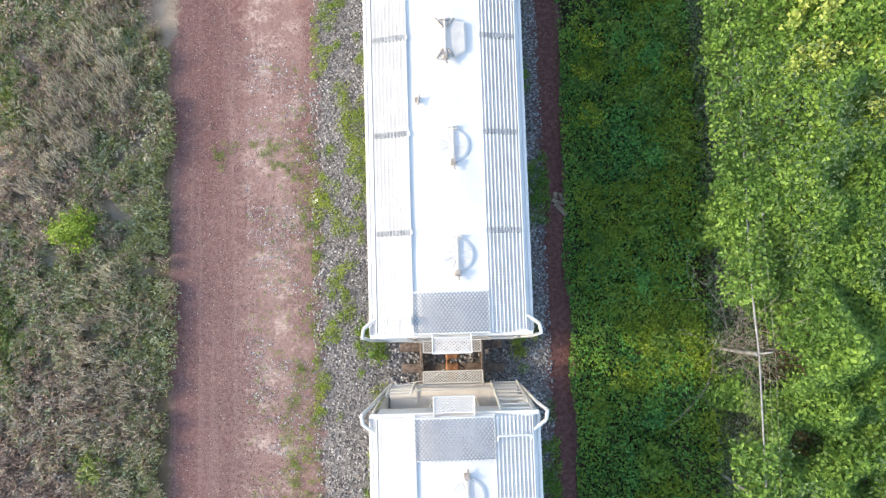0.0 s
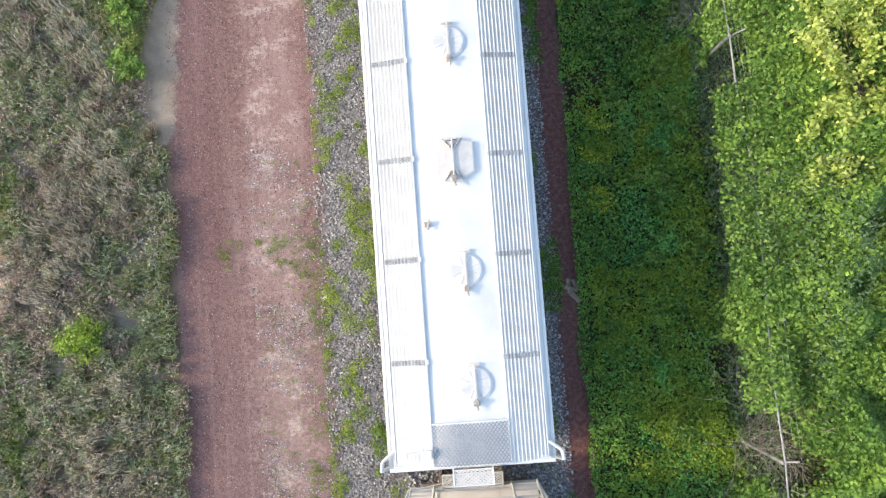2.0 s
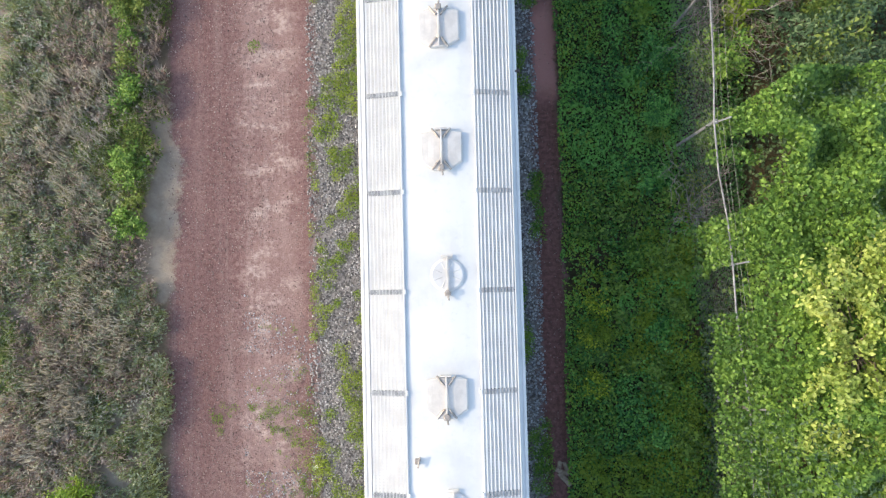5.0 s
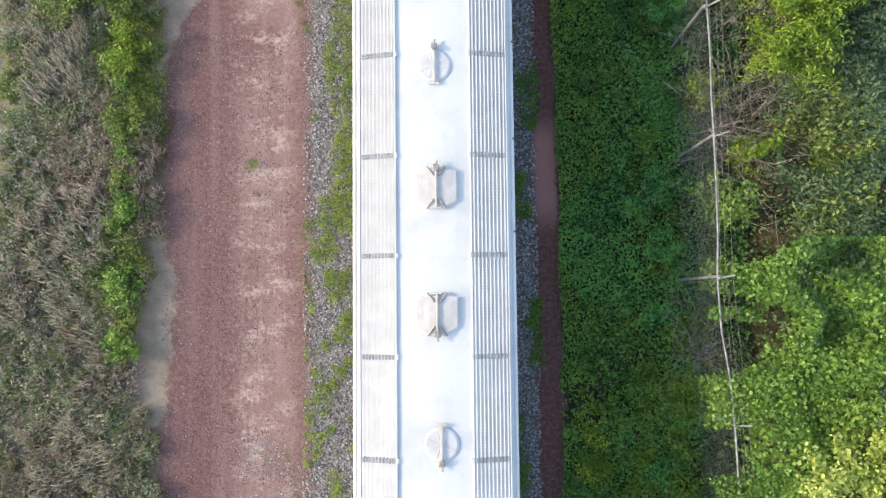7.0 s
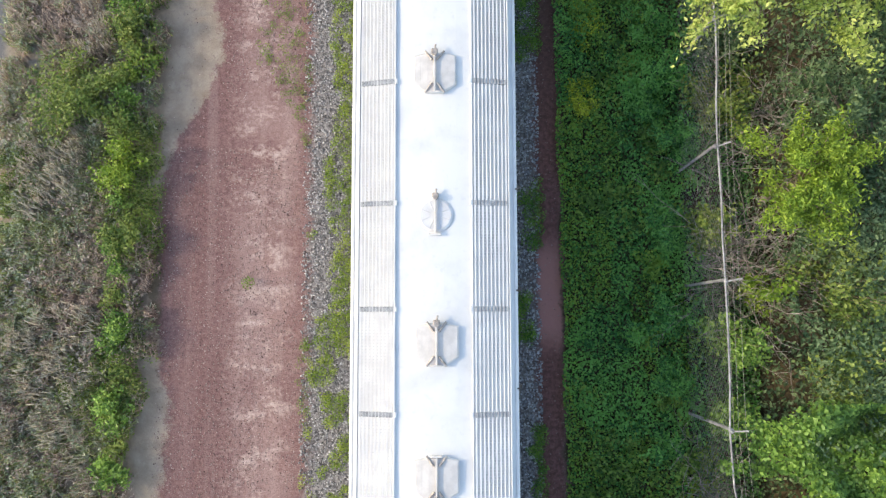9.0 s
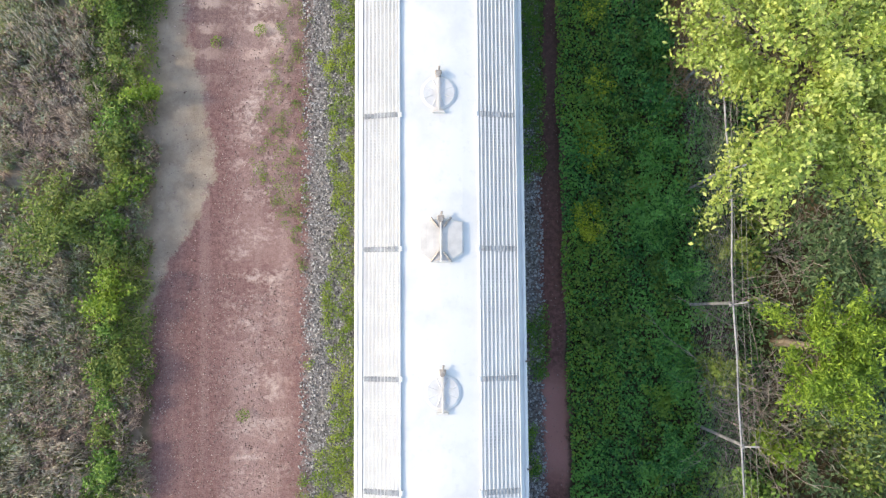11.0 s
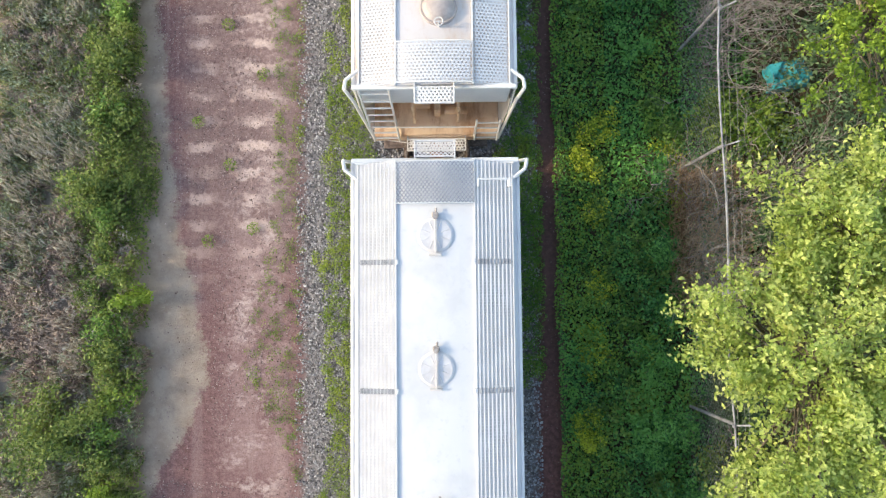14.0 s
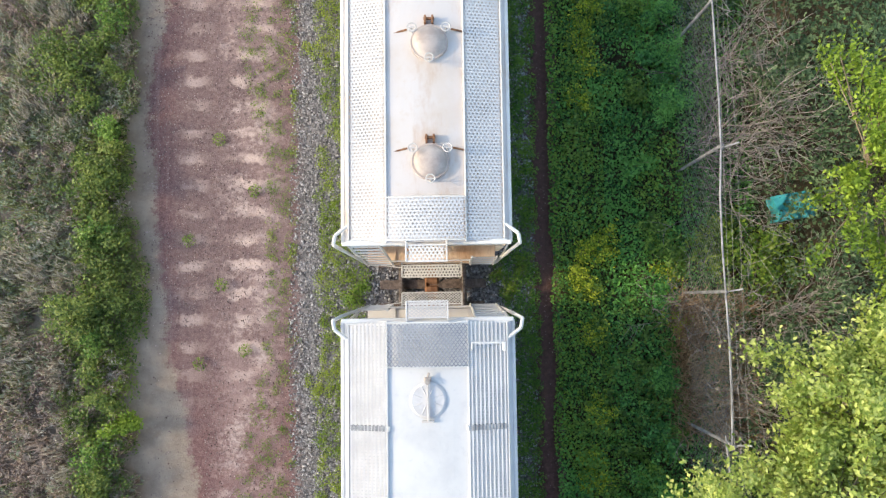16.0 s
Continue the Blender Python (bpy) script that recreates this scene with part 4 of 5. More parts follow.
for off, up in ((0.06, 0.03), (0.14, 0.11), (0.22, 0.19)):
    bm = bmesh.new()
    pipe(bm, [(fence_x(y) + off + random.uniform(-0.03, 0.02), y, TOP + up) for y in POSTS], 0.0025, 4)
    tagged(part("barbed_wire", bm, WIRE, fence), kind="stuff")

# ---- plants ----


def tubes(name, paths, radius, material, parent=None):
    """Thin three-sided tapering twigs along bent paths: paths[n, k, 3]."""
    paths = np.asarray(paths)
    n, k, _ = paths.shape
    r = radius * RNG.uniform(0.5, 1.3, n)[:, None] * np.linspace(1, 0.35, k)[None]
    off = np.array([(1, 0, 0.3), (-0.5, 0.87, 0.3), (-0.5, -0.87, -0.6)])
    v = paths[:, :, None] + off[None, None] * r[:, :, None, None]
    idx = np.arange(n * k * 3).reshape(n, k, 3)
    t = []
    for a, b in ((0, 1), (1, 2), (2, 0)):
        p, q, s, u = idx[:, :-1, a], idx[:, :-1, b], idx[:, 1:, b], idx[:, 1:, a]
        t += [np.stack([p, q, s], -1).reshape(-1, 3), np.stack([p, s, u], -1).reshape(-1, 3)]
    return tri_mesh(name, v, np.concatenate(t), material, parent)


def branch_paths(n, root, direction, length, wander, k=6):
    """n bent paths from root points along direction, wandering."""
    p = np.zeros((n, k, 3))
    p[:, 0] = root
    d = direction / np.linalg.norm(direction, axis=1)[:, None]
    for i in range(1, k):
        d = d + RNG.normal(0, wander, (n, 3))
        d /= np.linalg.norm(d, axis=1)[:, None]
        p[:, i] = p[:, i - 1] + d * (length / (k - 1))[:, None]
    return p


def dead_brush(x, y, reach, height, n, heading, label):
    """Bare grey branches arching from a few stems."""
    root = np.stack([x + RNG.normal(0, 0.18, n), y + RNG.normal(0, 0.18, n), np.full(n, float(bank(x)) + 0.02)], 1)
    a = radians(heading) + RNG.normal(0, 0.6, n)
    d = np.stack([np.cos(a), np.sin(a), RNG.uniform(0.5, 1.6, n) * height / reach], 1)
    main = branch_paths(n, root, d, RNG.uniform(0.6, 1.15, n) * math.hypot(reach, height), 0.30, 8)
    thing = tagged(tubes("dead_brush", main, 0.0115, DEAD), kind="stuff")
    m = n * 7
    pick, at = RNG.integers(0, n, m), RNG.integers(2, 8, m)
    side = main[pick, at] - main[pick, at - 1] + RNG.normal(0, 0.16, (m, 3))
    tagged(tubes("twig_tangle", branch_paths(m, main[pick, at], side, RNG.uniform(0.25, 0.8, m), 0.28, 5), 0.006, DEAD, thing), kind="stuff")
    return tagged(thing, label, "dead brush")


def tree(name, x, y, height, crown, material, leaf, clusters, per, label, narrow=1.0, droop=0.0, lean=0.5):
    """Tapered trunk, limbs to each cluster, and leaves hung round the limb ends. crown: centre height and radii."""
    cz, rx, ry, rz = crown
    thing = tagged(new(name), label, "tree")
    d = RNG.normal(0, 1, (clusters, 3))
    d /= np.linalg.norm(d, axis=1)[:, None]
    d[:, 2] = np.abs(d[:, 2]) * 1.15 - 0.35
    rad = RNG.uniform(0.35, 1.0, clusters) ** 0.6 * (1 + 0.28 * np.sin(np.arctan2(d[:, 1], d[:, 0]) * 5 + x))
    c = np.array((x, y, cz)) + d * rad[:, None] * np.array((rx, ry, rz))
    bm = bmesh.new()
    b = float(bank(x + lean))
    pipe(bm, [(x + lean, y, b - 0.05), (x + lean * 0.6, y + 0.05, b + (height - b) * 0.45), (x + 0.05, y, cz - rz * 0.4)], 0.09, 9)
    part("trunk", bm, BARK, thing)
    hub = np.tile(np.array((x, y, cz - rz * 0.45)), (clusters, 1)) + RNG.normal(0, 0.12, (clusters, 3))
    w = np.linspace(0, 1, 5)[None, :, None]
    limbs = hub[:, None] * (1 - w) + c[:, None] * w + RNG.normal(0, 0.05, (clusters, 5, 3)) * (w * (1 - w) * 4)
    tagged(tubes("limb_spray", limbs, 0.024, BARK, thing), kind="stuff")
    out = c - np.array((x, y, cz - rz))
    out[:, 2] *= 0.4
    out /= np.linalg.norm(out, axis=1)[:, None]
    n = clusters * per
    pts = np.repeat(c, per, 0) + np.repeat(out, per, 0) * RNG.normal(0, 0.24 * (rx / 2.0) ** 0.5, n)[:, None] + RNG.normal(0, 1, (n, 3)) * np.array((0.11, 0.11, 0.08)) * (rx / 2.0) ** 0.5
    pts[:, 2] -= droop * RNG.uniform(0, 1, len(pts))
    leaf_cloud("crown", pts, leaf, material, thing, 0.75, narrow)
    return thing


def shrub(x, y, r, h, material, leaf, n, label, narrow=1.0):
    """Stems and a loose crown of leaf sprays."""
    thing = tagged(new("shrub"), label, "shrub")
    k = max(10, int(26 * r))
    a, q = RNG.uniform(0, 6.28, k), np.sqrt(RNG.uniform(0, 1, k))
    g = float(bank(x))
    tip = np.stack([x + np.cos(a) * q * r, y + np.sin(a) * q * r, g + h * (1 - 0.55 * q ** 2) * RNG.uniform(0.75, 1.1, k)], 1)
    root = np.stack([np.full(k, x), np.full(k, y), np.full(k, g)], 1) + RNG.normal(0, 0.04, (k, 3)) * (1, 1, 0)
    w = np.linspace(0, 1, 5)[None, :, None]
    paths = root[:, None] * (1 - w) + tip[:, None] * w
    paths[:, :, :2] += RNG.normal(0, 0.03, (k, 5, 2))
    tagged(tubes("stem_spray", paths, 0.012, BARK, thing), kind="stuff")
    f = RNG.uniform(0.35, 1.08, n)
    i = RNG.integers(0, k, n)
    pts = root[i] + (tip - root)[i] * f[:, None] + RNG.normal(0, 0.12 * r ** 0.5, (n, 3)) * (1, 1, 0.6)
    pts[:, 2] = np.maximum(pts[:, 2], g + 0.03)
    leaf_cloud("foliage", pts, leaf, material, thing, 0.55, narrow)
    return thing


def clumps(cx, cy, per, radius, height):
    """Points in little mounds round each centre."""
    n = len(cx) * per
    r, a = radius * np.sqrt(RNG.uniform(0, 1, n)), RNG.uniform(0, 6.28, n)
    h = np.repeat(height * RNG.uniform(0.5, 1.15, len(cx)), per)
    return np.stack([np.repeat(cx, per) + r * np.cos(a), np.repeat(cy, per) + r * np.sin(a), np.maximum(0.02, h * (1 - 0.6 * (r / radius) ** 2) * RNG.uniform(0.35, 1.0, n))], 1)


YA, YB = -8.5, 40.0
# dry meadow along the lane
x, y = scatter(7600, -13.4, -6.9, YA, YB)
edge = -7.12 + 0.13 * hills(x * 0, y, 1.5, 3) + 0.06 * hills(x, y, 5.0, 4) - 0.70 * rise(y, 6.4, 7.8) * (1 - rise(y, 9.2, 11.8)) - 0.10 * rise(y, 16, 17) * (1 - rise(y, 22.0, 23.4)) + 0.12 * rise(y, 22.0, 23.4) - 0.35 * rise(y, 24.3, 26.3)
lane = (x - 0.034 * y < -11.98)
green = hills(x, y, 0.8, 21) + 0.9 * np.clip((x + 8.9) / 1.2, -0.6, 1) * np.clip((y - 3.5) / 7, -0.3, 1) + 0.5 * (x < -10.3) - 0.34 - 0.75 * (1 - rise(y, 4.5, 8.5)) * (x > -11.0) - 0.5 * rise(y, 17.0, 19.0) * (x < -8.8)
dryness = hills(x, y, 1.1, 22) + RNG.normal(0, 0.45, len(x))
green = green + RNG.normal(0, 0.22, len(x))
ok = (x < edge) & ~lane
sel = ok & (green > 0.20)
pts = clumps(x[sel], y[sel], 50, 0.24, 0.42)
tagged(leaf_cloud("meadow_bushes", pts, 0.075, BUSH, tilt=0.6, narrow=0.7), "low green bushy weeds along the lane", "weeds", kind="stuff")
sel = ok & (green <= 0.5) & (dryness > -0.55)
pts = clumps(x[sel], y[sel], 34, 0.22, 0.44)
tagged(leaf_cloud("sage_weeds", pts, 0.090, SAGE, tilt=0.8, narrow=0.55), "grey-green sage-like weeds in the meadow", "weeds", kind="stuff")
sel = ok & (green <= 0.6) & (dryness <= 0.15)
root = clumps(x[sel], y[sel], 25, 0.14, 0.05)
root[:, 2] = 0.0
tagged(stalk_cloud("dry_grass", root, 0.36, 0.22, STRAW, width=0.012, lean=(0.05, 0.03)), "dry brown meadow grass and stalks", "grass", kind="stuff")
sel = ok & (dryness > -0.5)
root = clumps(x[sel], y[sel], 18, 0.20, 0.05)
root[:, 2] = 0.0
tagged(stalk_cloud("green_grass", root, 0.34, 0.20, GREENSTALK, width=0.011), "green meadow grass among dry stalks", "grass", kind="stuff")
x, y = scatter(620, -10.7, -7.6, YA, YB)
sel = (hills(x, y, 1.0, 24) > 0.0) & (x < -7.9 - 0.5 * (y > 6))
root = clumps(x[sel], y[sel], 60, 0.24, 0.05)
root[:, 2] = 0.1
tagged(stalk_cloud("pale_plumes", root, 0.42, 0.15, PLUME, width=0.011, lean=(0.05, 0.06)), "pale feathery grass plumes in the meadow", "grass", kind="stuff")
x, y = scatter(5200, -12.6, -7.4, YA, YB)
sel = (hills(x, y, 1.3, 25) + 0.5 * hills(x, y, 3.1, 26) > 0.05) & (x - 0.034 * y > -11.9)
pts = clumps(x[sel], y[sel], 20, 0.17, 0.50)
tagged(leaf_cloud("seed_heads", pts, 0.085, STRAW, tilt=0.9, narrow=0.6), "brown and mauve dry seed heads over the meadow", "weeds", kind="stuff")
sel = (hills(x, y, 1.2, 27) > 0.25) & (x - 0.034 * y > -11.9)
pts = clumps(x[sel], y[sel], 16, 0.14, 0.50)
tagged(leaf_cloud("seed_heads", pts, 0.080, PLUME, tilt=0.9, narrow=0.6), "pale grey fluffy seed heads over the meadow", "weeds", kind="stuff")
# single shrubs in the meadow
for sx, sy, r, h, m, n, text in ((-9.35, 1.75, 0.60, 1.0, LIME, 1500, "bright lime-green shrub among dry grass"), (-8.0, 16.3, 0.74, 1.0, LIME, 1900, "bright lime-green shrub beside the lane"),
                                 (-9.2, 18.0, 1.2, 1.3, BUSH, 4600, "rounded green shrub with rusty tips in the meadow"), (-8.2, 23.8, 0.92, 1.1, BUSH, 3000, "dense green shrub beside the silt strip"),
                                 (-7.35, 21.2, 0.42, 0.8, LIME, 800, "yellow-green shrub beside the silt strip"), (-7.7, 20.0, 0.6, 0.8, BUSH, 1200, "green shrub beside the silt strip"),
                                 (-7.9, 12.0, 0.45, 0.7, VINE, 900, "bright green shrub beside the lane"), (-8.0, 10.2, 0.5, 0.7, VINE, 1000, "bright green shrub beside the lane"), (-8.05, 8.7, 0.42, 0.7, VINE, 900, "bright green shrub beside the lane"),
                                 (-8.9, 29.9, 0.9, 1.0, BUSH, 2400, "green flowering shrub beside the lane"), (-8.1, 27.0, 0.75, 1.0, BUSH, 2000, "green shrub beside the lane"), (-7.9, 14.4, 0.5, 0.9, BUSH, 1100, "green shrub beside the lane"),
                                 (-7.9, 25.6, 0.7, 0.9, BUSH, 1700, "green shrub beside the lane"), (-8.9, -4.2, 0.4, 0.6, BUSH, 600, "green shrub among dry grass"), (-7.6, 18.9, 0.5, 0.8, WEED, 900, "green shrub beside the silt strip")):
    shrub(sx, sy, r, h, m, 0.085, n, text, 0.8)

# hedge of single weeds and shrubs where the meadow meets the lane
hedge = np.random.default_rng(19)
for k in range(13):
    shrub(-7.75 - hedge.uniform(0, 0.45), 8.6 + 0.62 * k, hedge.uniform(0.26, 0.42), 0.6, (VINE, BUSH, VINE)[k % 3], 0.075, 520, "bright green leafy shrub at the meadow edge", 0.8)
for k in range(27):
    shrub(-7.65 - hedge.uniform(0, 0.75), 17.2 + 0.66 * k, hedge.uniform(0.36, 0.55), 0.8, (BUSH, VINE, BUSH, BUSH)[k % 4], 0.080, 760, "green leafy shrub in the hedge beside the lane", 0.8)

# weeds on the stone bed and the lane
x, y = scatter(8200, -3.4, -1.6, YA, YB)
keep = 0.75 * hills(x, y, 3.4, 35) + 0.5 * hills(x, y, 6.5, 31) + (0.2 + 0.5 * rise(y, 9, 15)) * np.clip((x + 2.4) / 0.5, -1, 1) > 0.06 - rise(y, 11, 16) * (0.15 + 0.9 * rise(x, -3.0, -2.5))
tagged(leaf_cloud("track_weeds", clumps(x[keep], y[keep], 22, 0.10, 0.15), 0.042, BALLAST_WEED, tilt=0.6, narrow=0.7), "yellow-green weeds growing in the ballast", "weeds", kind="stuff")
x, y = scatter(2800, 1.75, 2.6, YA, YB)
keep = hills(x, y, 3.0, 32) > 0.40 - 1.7 * rise(y, 17, 23)
tagged(leaf_cloud("track_weeds", clumps(x[keep], y[keep], 34, 0.13, 0.16), 0.052, GLADE, tilt=0.6, narrow=0.7), "green weeds growing in the shaded ballast", "weeds", kind="stuff")
x, y = scatter(4200, -6.0, -3.3, YA, YB)
keep = hills(x, y, 0.9, 33) + 0.5 * (y > 19) + 0.6 * rise(y, 12.6, 14.0) * (1 - rise(y, 16.5, 18.0)) + 0.62 * (y < 4.0) + 0.8 * np.clip((x + 4.2) / 0.9, -1, 1) > 0.85
tagged(leaf_cloud("lane_weeds", clumps(x[keep], y[keep], 24, 0.10, 0.08), 0.038, WEED, tilt=0.5, narrow=0.6), "small weeds scattered on the dirt lane", "weeds", kind="stuff")
x, y = scatter(620, -5.1, -3.5, YA, 6.0)
keep = hills(x, y, 1.6, 34) > -0.3
tagged(leaf_cloud("lane_weeds", clumps(x[keep], y[keep], 9, 0.06, 0.05), 0.034, WEED, tilt=0.5, narrow=0.6), "tiny weeds sprinkled over the dirt lane", "weeds", kind="stuff")
tagged(leaf_cloud("lane_weeds", clumps(np.array([-4.8, -5.2, -5.1, -5.9, -4.5, -4.3, -5.6]), np.array([13.3, 28.1, 24.5, 25.6, 22.9, 26.8, 22.6]), 110, 0.17, 0.2), 0.05, WEED, tilt=0.6, narrow=0.7), "green weed tufts on the dirt lane", "weeds", kind="stuff")
for gx, gy in ((-1.75, -1.55), (-1.95, -1.2), (1.7, -1.5), (2.1, -1.1), (-1.6, 24.5), (-1.9, 24.1), (1.9, 24.3), (1.6, 24.7), (2.2, 24.9), (-2.1, -0.9)):
    shrub(gx, gy, 0.26, 0.32, WEED, 0.06, 260, "leafy green weed growing beside the rails", 0.8)

# creepers over the ground between path and fence
x, y = scatter(190000, 2.90, 7.2, YA, YB)
side = 3.05 + 0.10 * hills(x * 0, y, 2.2, 41) - 0.20 * rise(y, 13, 22)
bare = (hills(x, y, 1.5, 42) < -0.95) & (RNG.uniform(0, 1, len(x)) < 0.7)
keep = (x > side) & ~bare
z = 0.08 + 0.11 * (1 + hills(x, y, 1.8, 43)) + 0.07 * hills(x, y, 5.0, 45) + bank(x) + RNG.uniform(-0.10, 0.08, len(x))
# Yellower leaves paint in sun patches: beside the path, southward, by the car gap
bright = (hills(x, y, 1.3, 44) + 0.75 * (x < 4.25) - 0.5 + 0.75 * (1 - rise(y, 3.0, 8.5)) + 0.45 * rise(y, 22.0, 23.5) * (1 - rise(y, 26.0, 28.0)) > 0.0) & (RNG.uniform(0, 1, len(x)) < 0.75)
p = np.stack([x, y, np.maximum(z, bank(x) + 0.02)], 1)
tagged(leaf_cloud("ground_creeper", p[keep & ~bright], 0.078, CREEPER, tilt=0.6), "dark green creeper covering the ground", "creeper", kind="stuff")
tagged(leaf_cloud("ground_creeper", p[keep & bright], 0.072, GLADE, tilt=0.6), "creeper covering the ground, coloured yellow-green as sun patches", "creeper", kind="stuff")
x, y = scatter(900, 3.4, 6.0, YA, YB)
sel = hills(x, y, 0.9, 46) > -0.2
pts = clumps(x[sel], y[sel], 26, 0.20, 0.22)
pts[:, 2] += bank(pts[:, 0]) + 0.12
tagged(leaf_cloud("tall_weeds", pts, 0.105, VINE, tilt=0.4, narrow=0.85), "lighter green leafy weeds among the creeper", "weeds", kind="stuff")
# Extra pale weeds put the sun from the south car gap into colour
x, y = scatter(1100, 3.4, 5.9, YA, 7.5)
sel = hills(x, y, 1.4, 48) > -0.3
pts = clumps(x[sel], y[sel], 24, 0.17, 0.24)
pts[:, 2] += bank(pts[:, 0]) + 0.14
tagged(leaf_cloud("tall_weeds", pts, 0.080, LIME, tilt=0.4, narrow=0.85), "light green weeds added to paint sun on the creeper", "weeds", kind="stuff")
for sx, sy, r, h in ((5.6, 11.0, 0.5, 0.8), (5.7, 12.6, 0.55, 0.9), (5.5, 14.4, 0.55, 0.8), (5.8, 16.6, 0.5, 0.9), (5.6, 18.2, 0.65, 0.9), (5.3, 19.6, 0.6, 0.8), (5.7, 28.4, 0.5, 1.0), (5.75, 29.6, 0.55, 1.0), (5.6, 30.9, 0.5, 0.9), (5.5, 22.3, 0.4, 0.6), (5.2, 17.4, 0.5, 0.6)):
    shrub(sx - 0.15, sy, r * 1.1, h + 0.3, CREEPER, 0.090, 1700, "dark blue-green shrub in front of the fence", 0.5)
foot = np.random.default_rng(23)
for k in range(26):
    shrub(5.15 + foot.uniform(-0.25, 0.3), -6.0 + 1.5 * k + foot.uniform(-0.4, 0.4), foot.uniform(0.35, 0.55), 0.7, (CREEPER, GLADE, CREEPER, VINE)[k % 4], 0.095, 620, "mid-green leafy shrub at the foot of the fence", 0.8)
for sx, sy, r in ((5.6, 24.9, 0.6), (5.4, 25.7, 0.45), (5.9, 9.0, 0.45), (5.6, 7.4, 0.45), (5.8, 3.1, 0.4), (5.6, 6.2, 0.35)):
    shrub(sx, sy, r, 0.7, VINE, 0.09, 700, "bright green leafy shrub in front of the fence", 0.9)

# low tufts, brighter and yellower than the creeper round them
for px, py, r in ((3.88, 23.25, 0.32), (5.75, 23.5, 0.4), (3.95, 19.75, 0.28), (3.8, 17.65, 0.3), (3.7, 24.4, 0.4), (3.75, 20.2, 0.32), (3.5, 18.2, 0.35), (3.55, 17.8, 0.3), (3.9, 6.4, 0.35), (3.65, 4.3, 0.3), (3.75, 5.6, 0.35), (3.75, 4.35, 0.4), (3.75, 30.6, 0.45), (3.9, 29.8, 0.4), (4.1, 31.3, 0.45), (3.7, 28.9, 0.35), (3.85, 25.2, 0.4), (4.3, 25.4, 0.4), (3.6, 24.7, 0.3), (3.95, 21.4, 0.35), (3.7, 19.6, 0.35), (5.6, 24.5, 0.45)):
    shrub(px, py, r * 1.15, 0.42, BRIGHT_WEED, 0.07, int(1500 * r), "bright yellow-green weed among the creeper", 0.8)

x, y = scatter(520, 4.9, 6.3, YA, 9.5)
sel = hills(x, y, 2.4, 47) > -0.1
pts = clumps(x[sel], y[sel], 44, 0.24, 0.75)
pts[:, 2] += bank(pts[:, 0])
tagged(leaf_cloud("fence_weeds", pts, 0.075, LIME, tilt=0.5, narrow=0.8), "yellow-green weeds along the foot of the fence", "weeds", kind="stuff")

x, y = scatter(17000, 5.7, 6.8, YA, 9.6)
sel = hills(x * 0.3, y, 2.0, 49) + 1.2 * rise(y, 0.2, 1.2) * (1 - rise(y, 5.4, 6.6)) > -0.15
z = 3.46 - 0.45 * np.abs(x - 6.3) + RNG.uniform(-0.35, 0.12, len(x))
tagged(leaf_cloud("fence_vines", np.stack([x, y, z], 1)[sel], 0.085, VINE, tilt=0.5), "green vines hanging over the fence rail", "vines", kind="stuff")

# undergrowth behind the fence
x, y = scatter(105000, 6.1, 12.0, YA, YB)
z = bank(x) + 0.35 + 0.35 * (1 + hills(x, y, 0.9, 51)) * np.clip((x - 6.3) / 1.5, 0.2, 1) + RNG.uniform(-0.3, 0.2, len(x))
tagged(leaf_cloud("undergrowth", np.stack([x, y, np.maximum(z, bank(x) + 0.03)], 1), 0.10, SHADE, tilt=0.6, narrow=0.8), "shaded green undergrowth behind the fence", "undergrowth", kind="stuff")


def canopy(name, n, x0, x1, y0, y1, top_of, material, leaf, seed, label, gap=-0.75, narrow=1.0, bumps=0.45, tilt=0.4):
    """Uneven sheet of leaves over the height top_of, two layers deep, with gaps."""
    x, y = scatter(n, x0, x1, y0, y1)
    b = 0.75 * hills(x, y, 1.0, seed) + 0.60 * hills(x, y, 3.4, seed + 1)
    z = top_of(x, y) + bumps * b
    z -= np.abs(RNG.normal(0, 0.12, n)) + RNG.uniform(0.2, 0.9, n) * (RNG.uniform(0, 1, n) < 0.25)
    edge = np.minimum(np.minimum(y - y0, y1 - y), np.minimum((x - x0) * 1.2 + 0.35 * hills(x, y, 4.5, seed + 4), x1 - x)) + 0.6 * hills(x, y, 2.0, seed + 2)
    keep = (b > gap) & (edge > 0.15) & (z > bank(x) + 0.1)
    for hx, hy, rx, ry in ((6.55, -1.7, 0.42, 0.75), (5.95, 8.6, 0.38, 1.0), (6.0, 5.6, 0.32, 0.6)):
        keep &= ((x - hx) / rx) ** 2 + ((y - hy) / ry) ** 2 > RNG.uniform(0.5, 1.3, n) + 0.5 * hills(x, y, 4.0, seed + 3)
    return tagged(leaf_cloud(name, np.stack([x, y, z], 1)[keep], leaf, material, tilt=tilt, narrow=narrow), label, "vines", kind="stuff")


def vine_top(x, y):
    return 2.3 + 1.5 * rise(x, 5.2, 7.6) + 1.2 * rise(y, 3.5, 8.5) * rise(x, 5.6, 6.8) + 0.5 * rise(x, 7.0, 9.0) + 0.95 * rise(y, 0.4, 1.6) * (1 - rise(y, 6.2, 7.4))


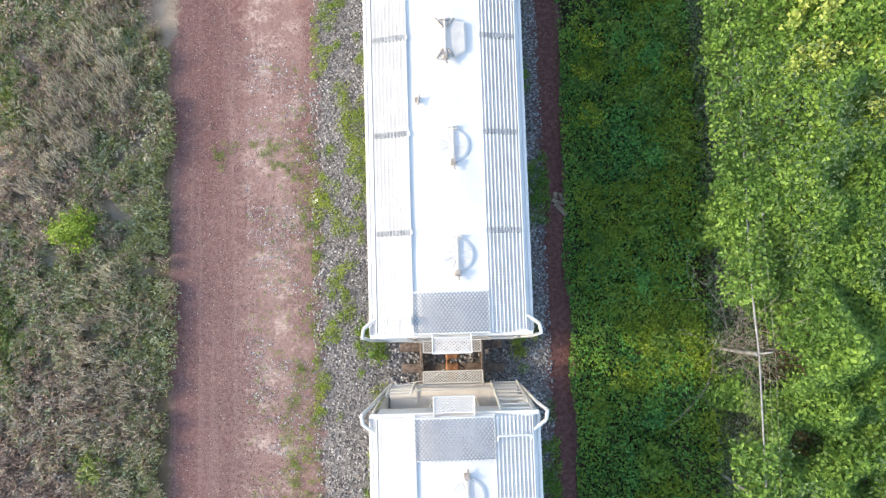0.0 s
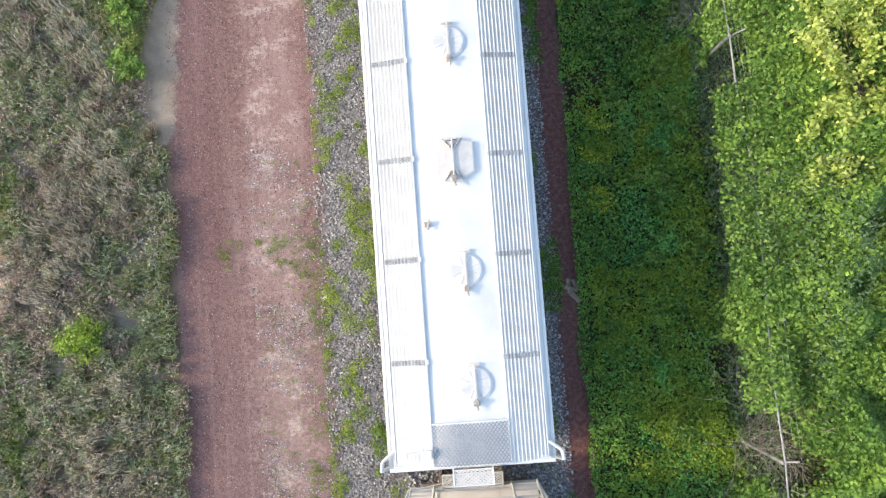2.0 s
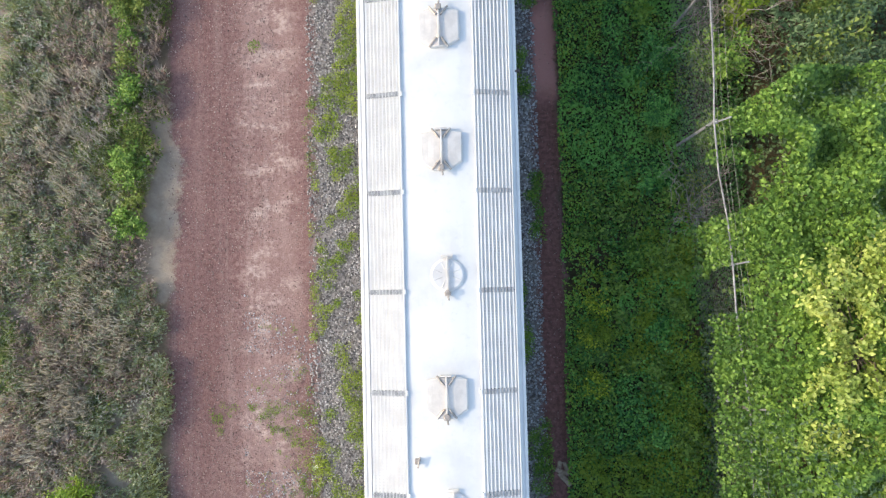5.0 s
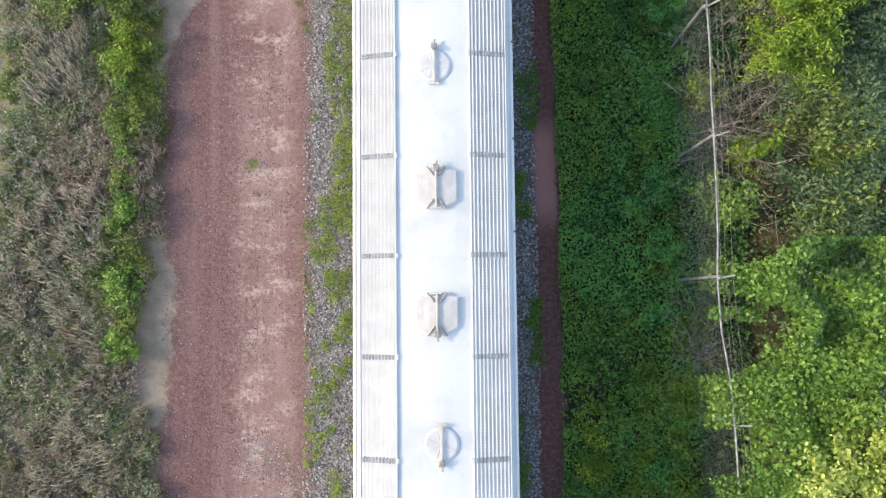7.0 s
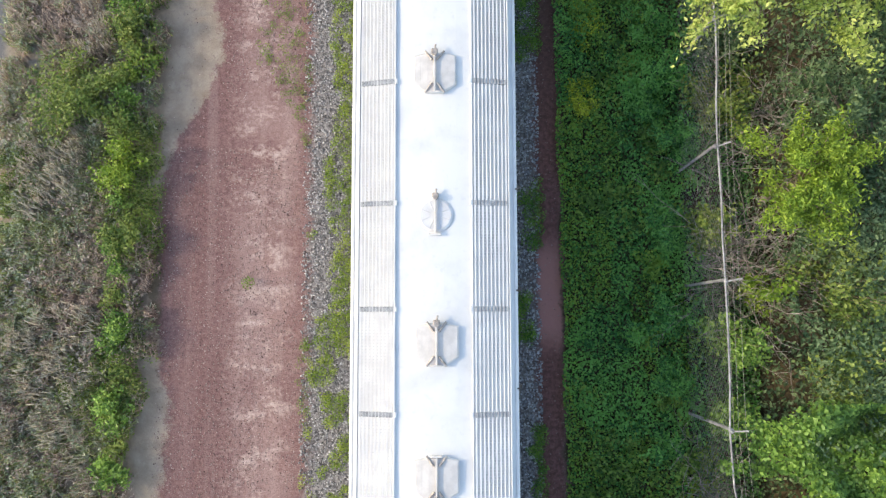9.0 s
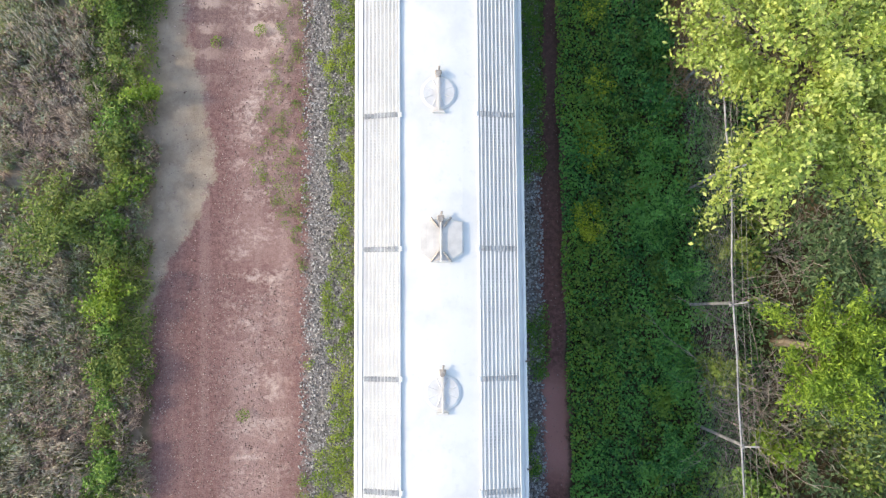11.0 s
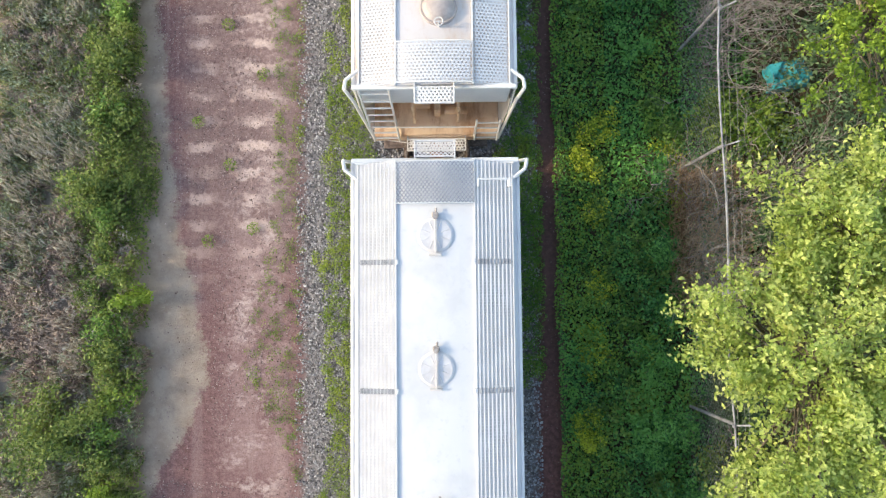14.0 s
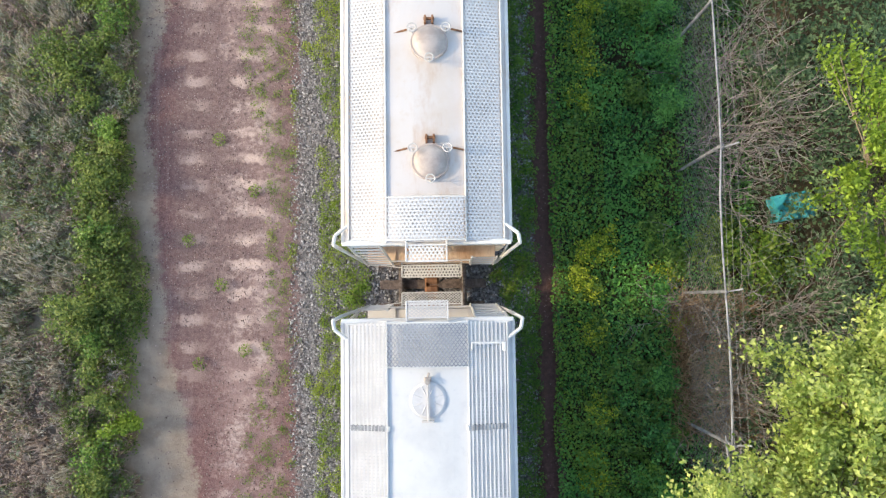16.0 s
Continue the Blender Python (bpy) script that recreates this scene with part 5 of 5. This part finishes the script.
canopy("vine_thicket", 225000, 5.75, 10.8, -8.5, 10.9, vine_top, VINE, 0.092, 61, "thick green vines smothering trees behind the fence", -1.1, 1.0, 0.85, 0.45)
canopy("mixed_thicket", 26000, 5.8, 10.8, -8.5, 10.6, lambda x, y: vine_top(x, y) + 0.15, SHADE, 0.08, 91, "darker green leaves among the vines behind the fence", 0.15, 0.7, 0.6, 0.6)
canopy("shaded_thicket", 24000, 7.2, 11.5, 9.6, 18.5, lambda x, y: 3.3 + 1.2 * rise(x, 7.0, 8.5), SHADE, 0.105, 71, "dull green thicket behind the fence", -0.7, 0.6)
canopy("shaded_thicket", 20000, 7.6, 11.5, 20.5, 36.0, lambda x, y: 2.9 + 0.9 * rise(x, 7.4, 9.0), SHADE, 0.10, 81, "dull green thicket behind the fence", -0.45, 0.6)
for sx, sy, r, h, m, text in ((6.5, 12.0, 0.7, 2.4, VINE, "green shrub growing over the fence"), (6.3, 10.3, 0.5, 2.2, VINE, "green shrub growing over the fence"), (6.5, 17.4, 0.8, 2.2, BUSH, "green shrub behind the fence"), (7.0, 12.9, 0.4, 2.6, LIME, "yellow-green shrub behind the fence"),
                              (8.3, 13.1, 1.2, 2.6, BUSH, "large green shrub behind the fence"), (8.2, 11.2, 1.0, 3.0, BUSH, "large green shrub behind the fence"), (6.7, 25.2, 0.8, 1.2, WEED, "sunlit yellow-green shrub behind the fence"), (6.1, 14.4, 0.55, 2.2, BUSH, "green shrub growing through the fence"),
                              (7.4, 24.8, 0.8, 1.2, WEED, "sunlit yellow-green shrub behind the fence"), (7.4, 28.8, 0.9, 1.8, SHADE, "grey-green shrub behind the fence"), (7.5, 22.6, 0.9, 1.7, SHADE, "grey-green shrub behind the fence"), (6.6, 18.9, 0.8, 1.8, SHADE, "dull green shrub behind the fence")):
    shrub(sx, sy, r, h, m, 0.10, int(1900 * r), text, 0.8)
tree("tree", 7.05, 15.05, 3.4, (4.5, 1.15, 1.0, 0.75), LIME, 0.085, 52, 210, "small yellow-green tree behind the fence", 0.5, 0.1, 0.4)
tree("tree", 6.5, 19.9, 5.0, (5.6, 1.95, 2.6, 1.2), TREE, 0.092, 135, 230, "sunlit yellow-green tree leaning over the fence", 0.75, 0.15, 1.6)
tree("tree", 7.4, 22.1, 4.5, (5.4, 1.9, 1.5, 0.9), TREE, 0.090, 90, 200, "sunlit yellow-green tree behind the fence", 0.75, 0.15, 0.6)
tree("tree", 9.0, 19.7, 4.5, (5.4, 1.8, 2.6, 1.0), TREE, 0.090, 90, 200, "sunlit yellow-green tree behind the fence", 0.75, 0.15, 0.6)
tree("tree", 8.3, 26.3, 4.0, (4.7, 1.25, 2.6, 1.0), LIME, 0.090, 90, 130, "sunlit yellow-green tree behind the fence", 0.75, 0.15, 0.6)
tree("tree", 7.75, 5.6, 3.8, (5.1, 1.0, 2.1, 0.8), TREE, 0.095, 95, 130, "sunlit yellow-green tree wrapped in vines", 0.9, 0.1)
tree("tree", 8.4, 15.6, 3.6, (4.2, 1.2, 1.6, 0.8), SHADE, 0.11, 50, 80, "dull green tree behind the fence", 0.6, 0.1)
for sx, sy, reach, h, n, head in ((6.3, 13.9, 1.7, 2.4, 46, 20), (6.6, 12.8, 1.6, 2.4, 40, 10), (6.5, 16.2, 1.4, 1.8, 26, 0), (6.3, 27.4, 2.2, 2.6, 66, 25), (6.4, 26.4, 2.0, 2.0, 30, -20), (6.2, 22.0, 2.2, 2.2, 60, 0),
                                  (6.4, 23.0, 2.0, 2.0, 44, 20), (6.5, 29.2, 2.0, 2.4, 40, 20), (6.5, -1.7, 1.4, 2.6, 30, 40), (6.6, -0.7, 1.2, 2.4, 24, -20), (5.6, 23.7, 0.8, 0.6, 30, 40), (6.2, 21.2, 1.6, 1.6, 30, 0), (5.9, 8.6, 0.8, 1.6, 24, 60), (7.2, 13.6, 1.3, 2.6, 40, 60), (7.3, 17.2, 1.2, 2.2, 30, 0), (6.4, 18.6, 1.4, 1.6, 26, 10), (7.6, 23.6, 1.2, 2.4, 36, 30), (7.4, 27.9, 1.2, 2.8, 36, 30)):
    dead_brush(sx, sy, reach, h, n, head, "tangle of bare grey branches behind the fence")

# dry grass under the broken fence bay
x, y = scatter(130, 5.65, 7.0, 20.9, 24.0)
root = clumps(x, y, 34, 0.16, 0.05)
root[:, 2] = bank(root[:, 0]) + 0.05
tagged(stalk_cloud("dry_grass", root, 0.55, 0.5, RUSSET, width=0.011, lean=(0.05, 0.1)), "brown dead grass under the sagging fence", "grass", kind="stuff")

# turquoise tarp lying in the brush
bm = bmesh.new()
bmesh.ops.create_grid(bm, x_segments=14, y_segments=10, size=0.5)
for v in bm.verts:
    v.co.x *= 0.86
    v.co.y *= 0.55
    v.co.z = 0.55 + 0.16 * noise.noise(v.co * 3.1) + 0.10 * noise.noise(v.co * 8.0) - 0.35 * (v.co.x ** 2 + v.co.y ** 2)
    v.co.x += 0.10 * noise.noise(v.co * 4 + Vector((3, 1, 0)))
ret = bmesh.ops.extrude_face_region(bm, geom=bm.faces[:])
for v in ret["geom"]:
    if isinstance(v, bmesh.types.BMVert):
        v.co.z -= 0.55 if abs(v.co.x) < 0.3 else 0.35
tarp = part("tarp", bm, TARP)
tarp.matrix_world = pose(7.8, 25.95, 1.78, 0, 0, 8)
tagged(tarp, "crumpled turquoise tarp lying in the brush", "tarp")
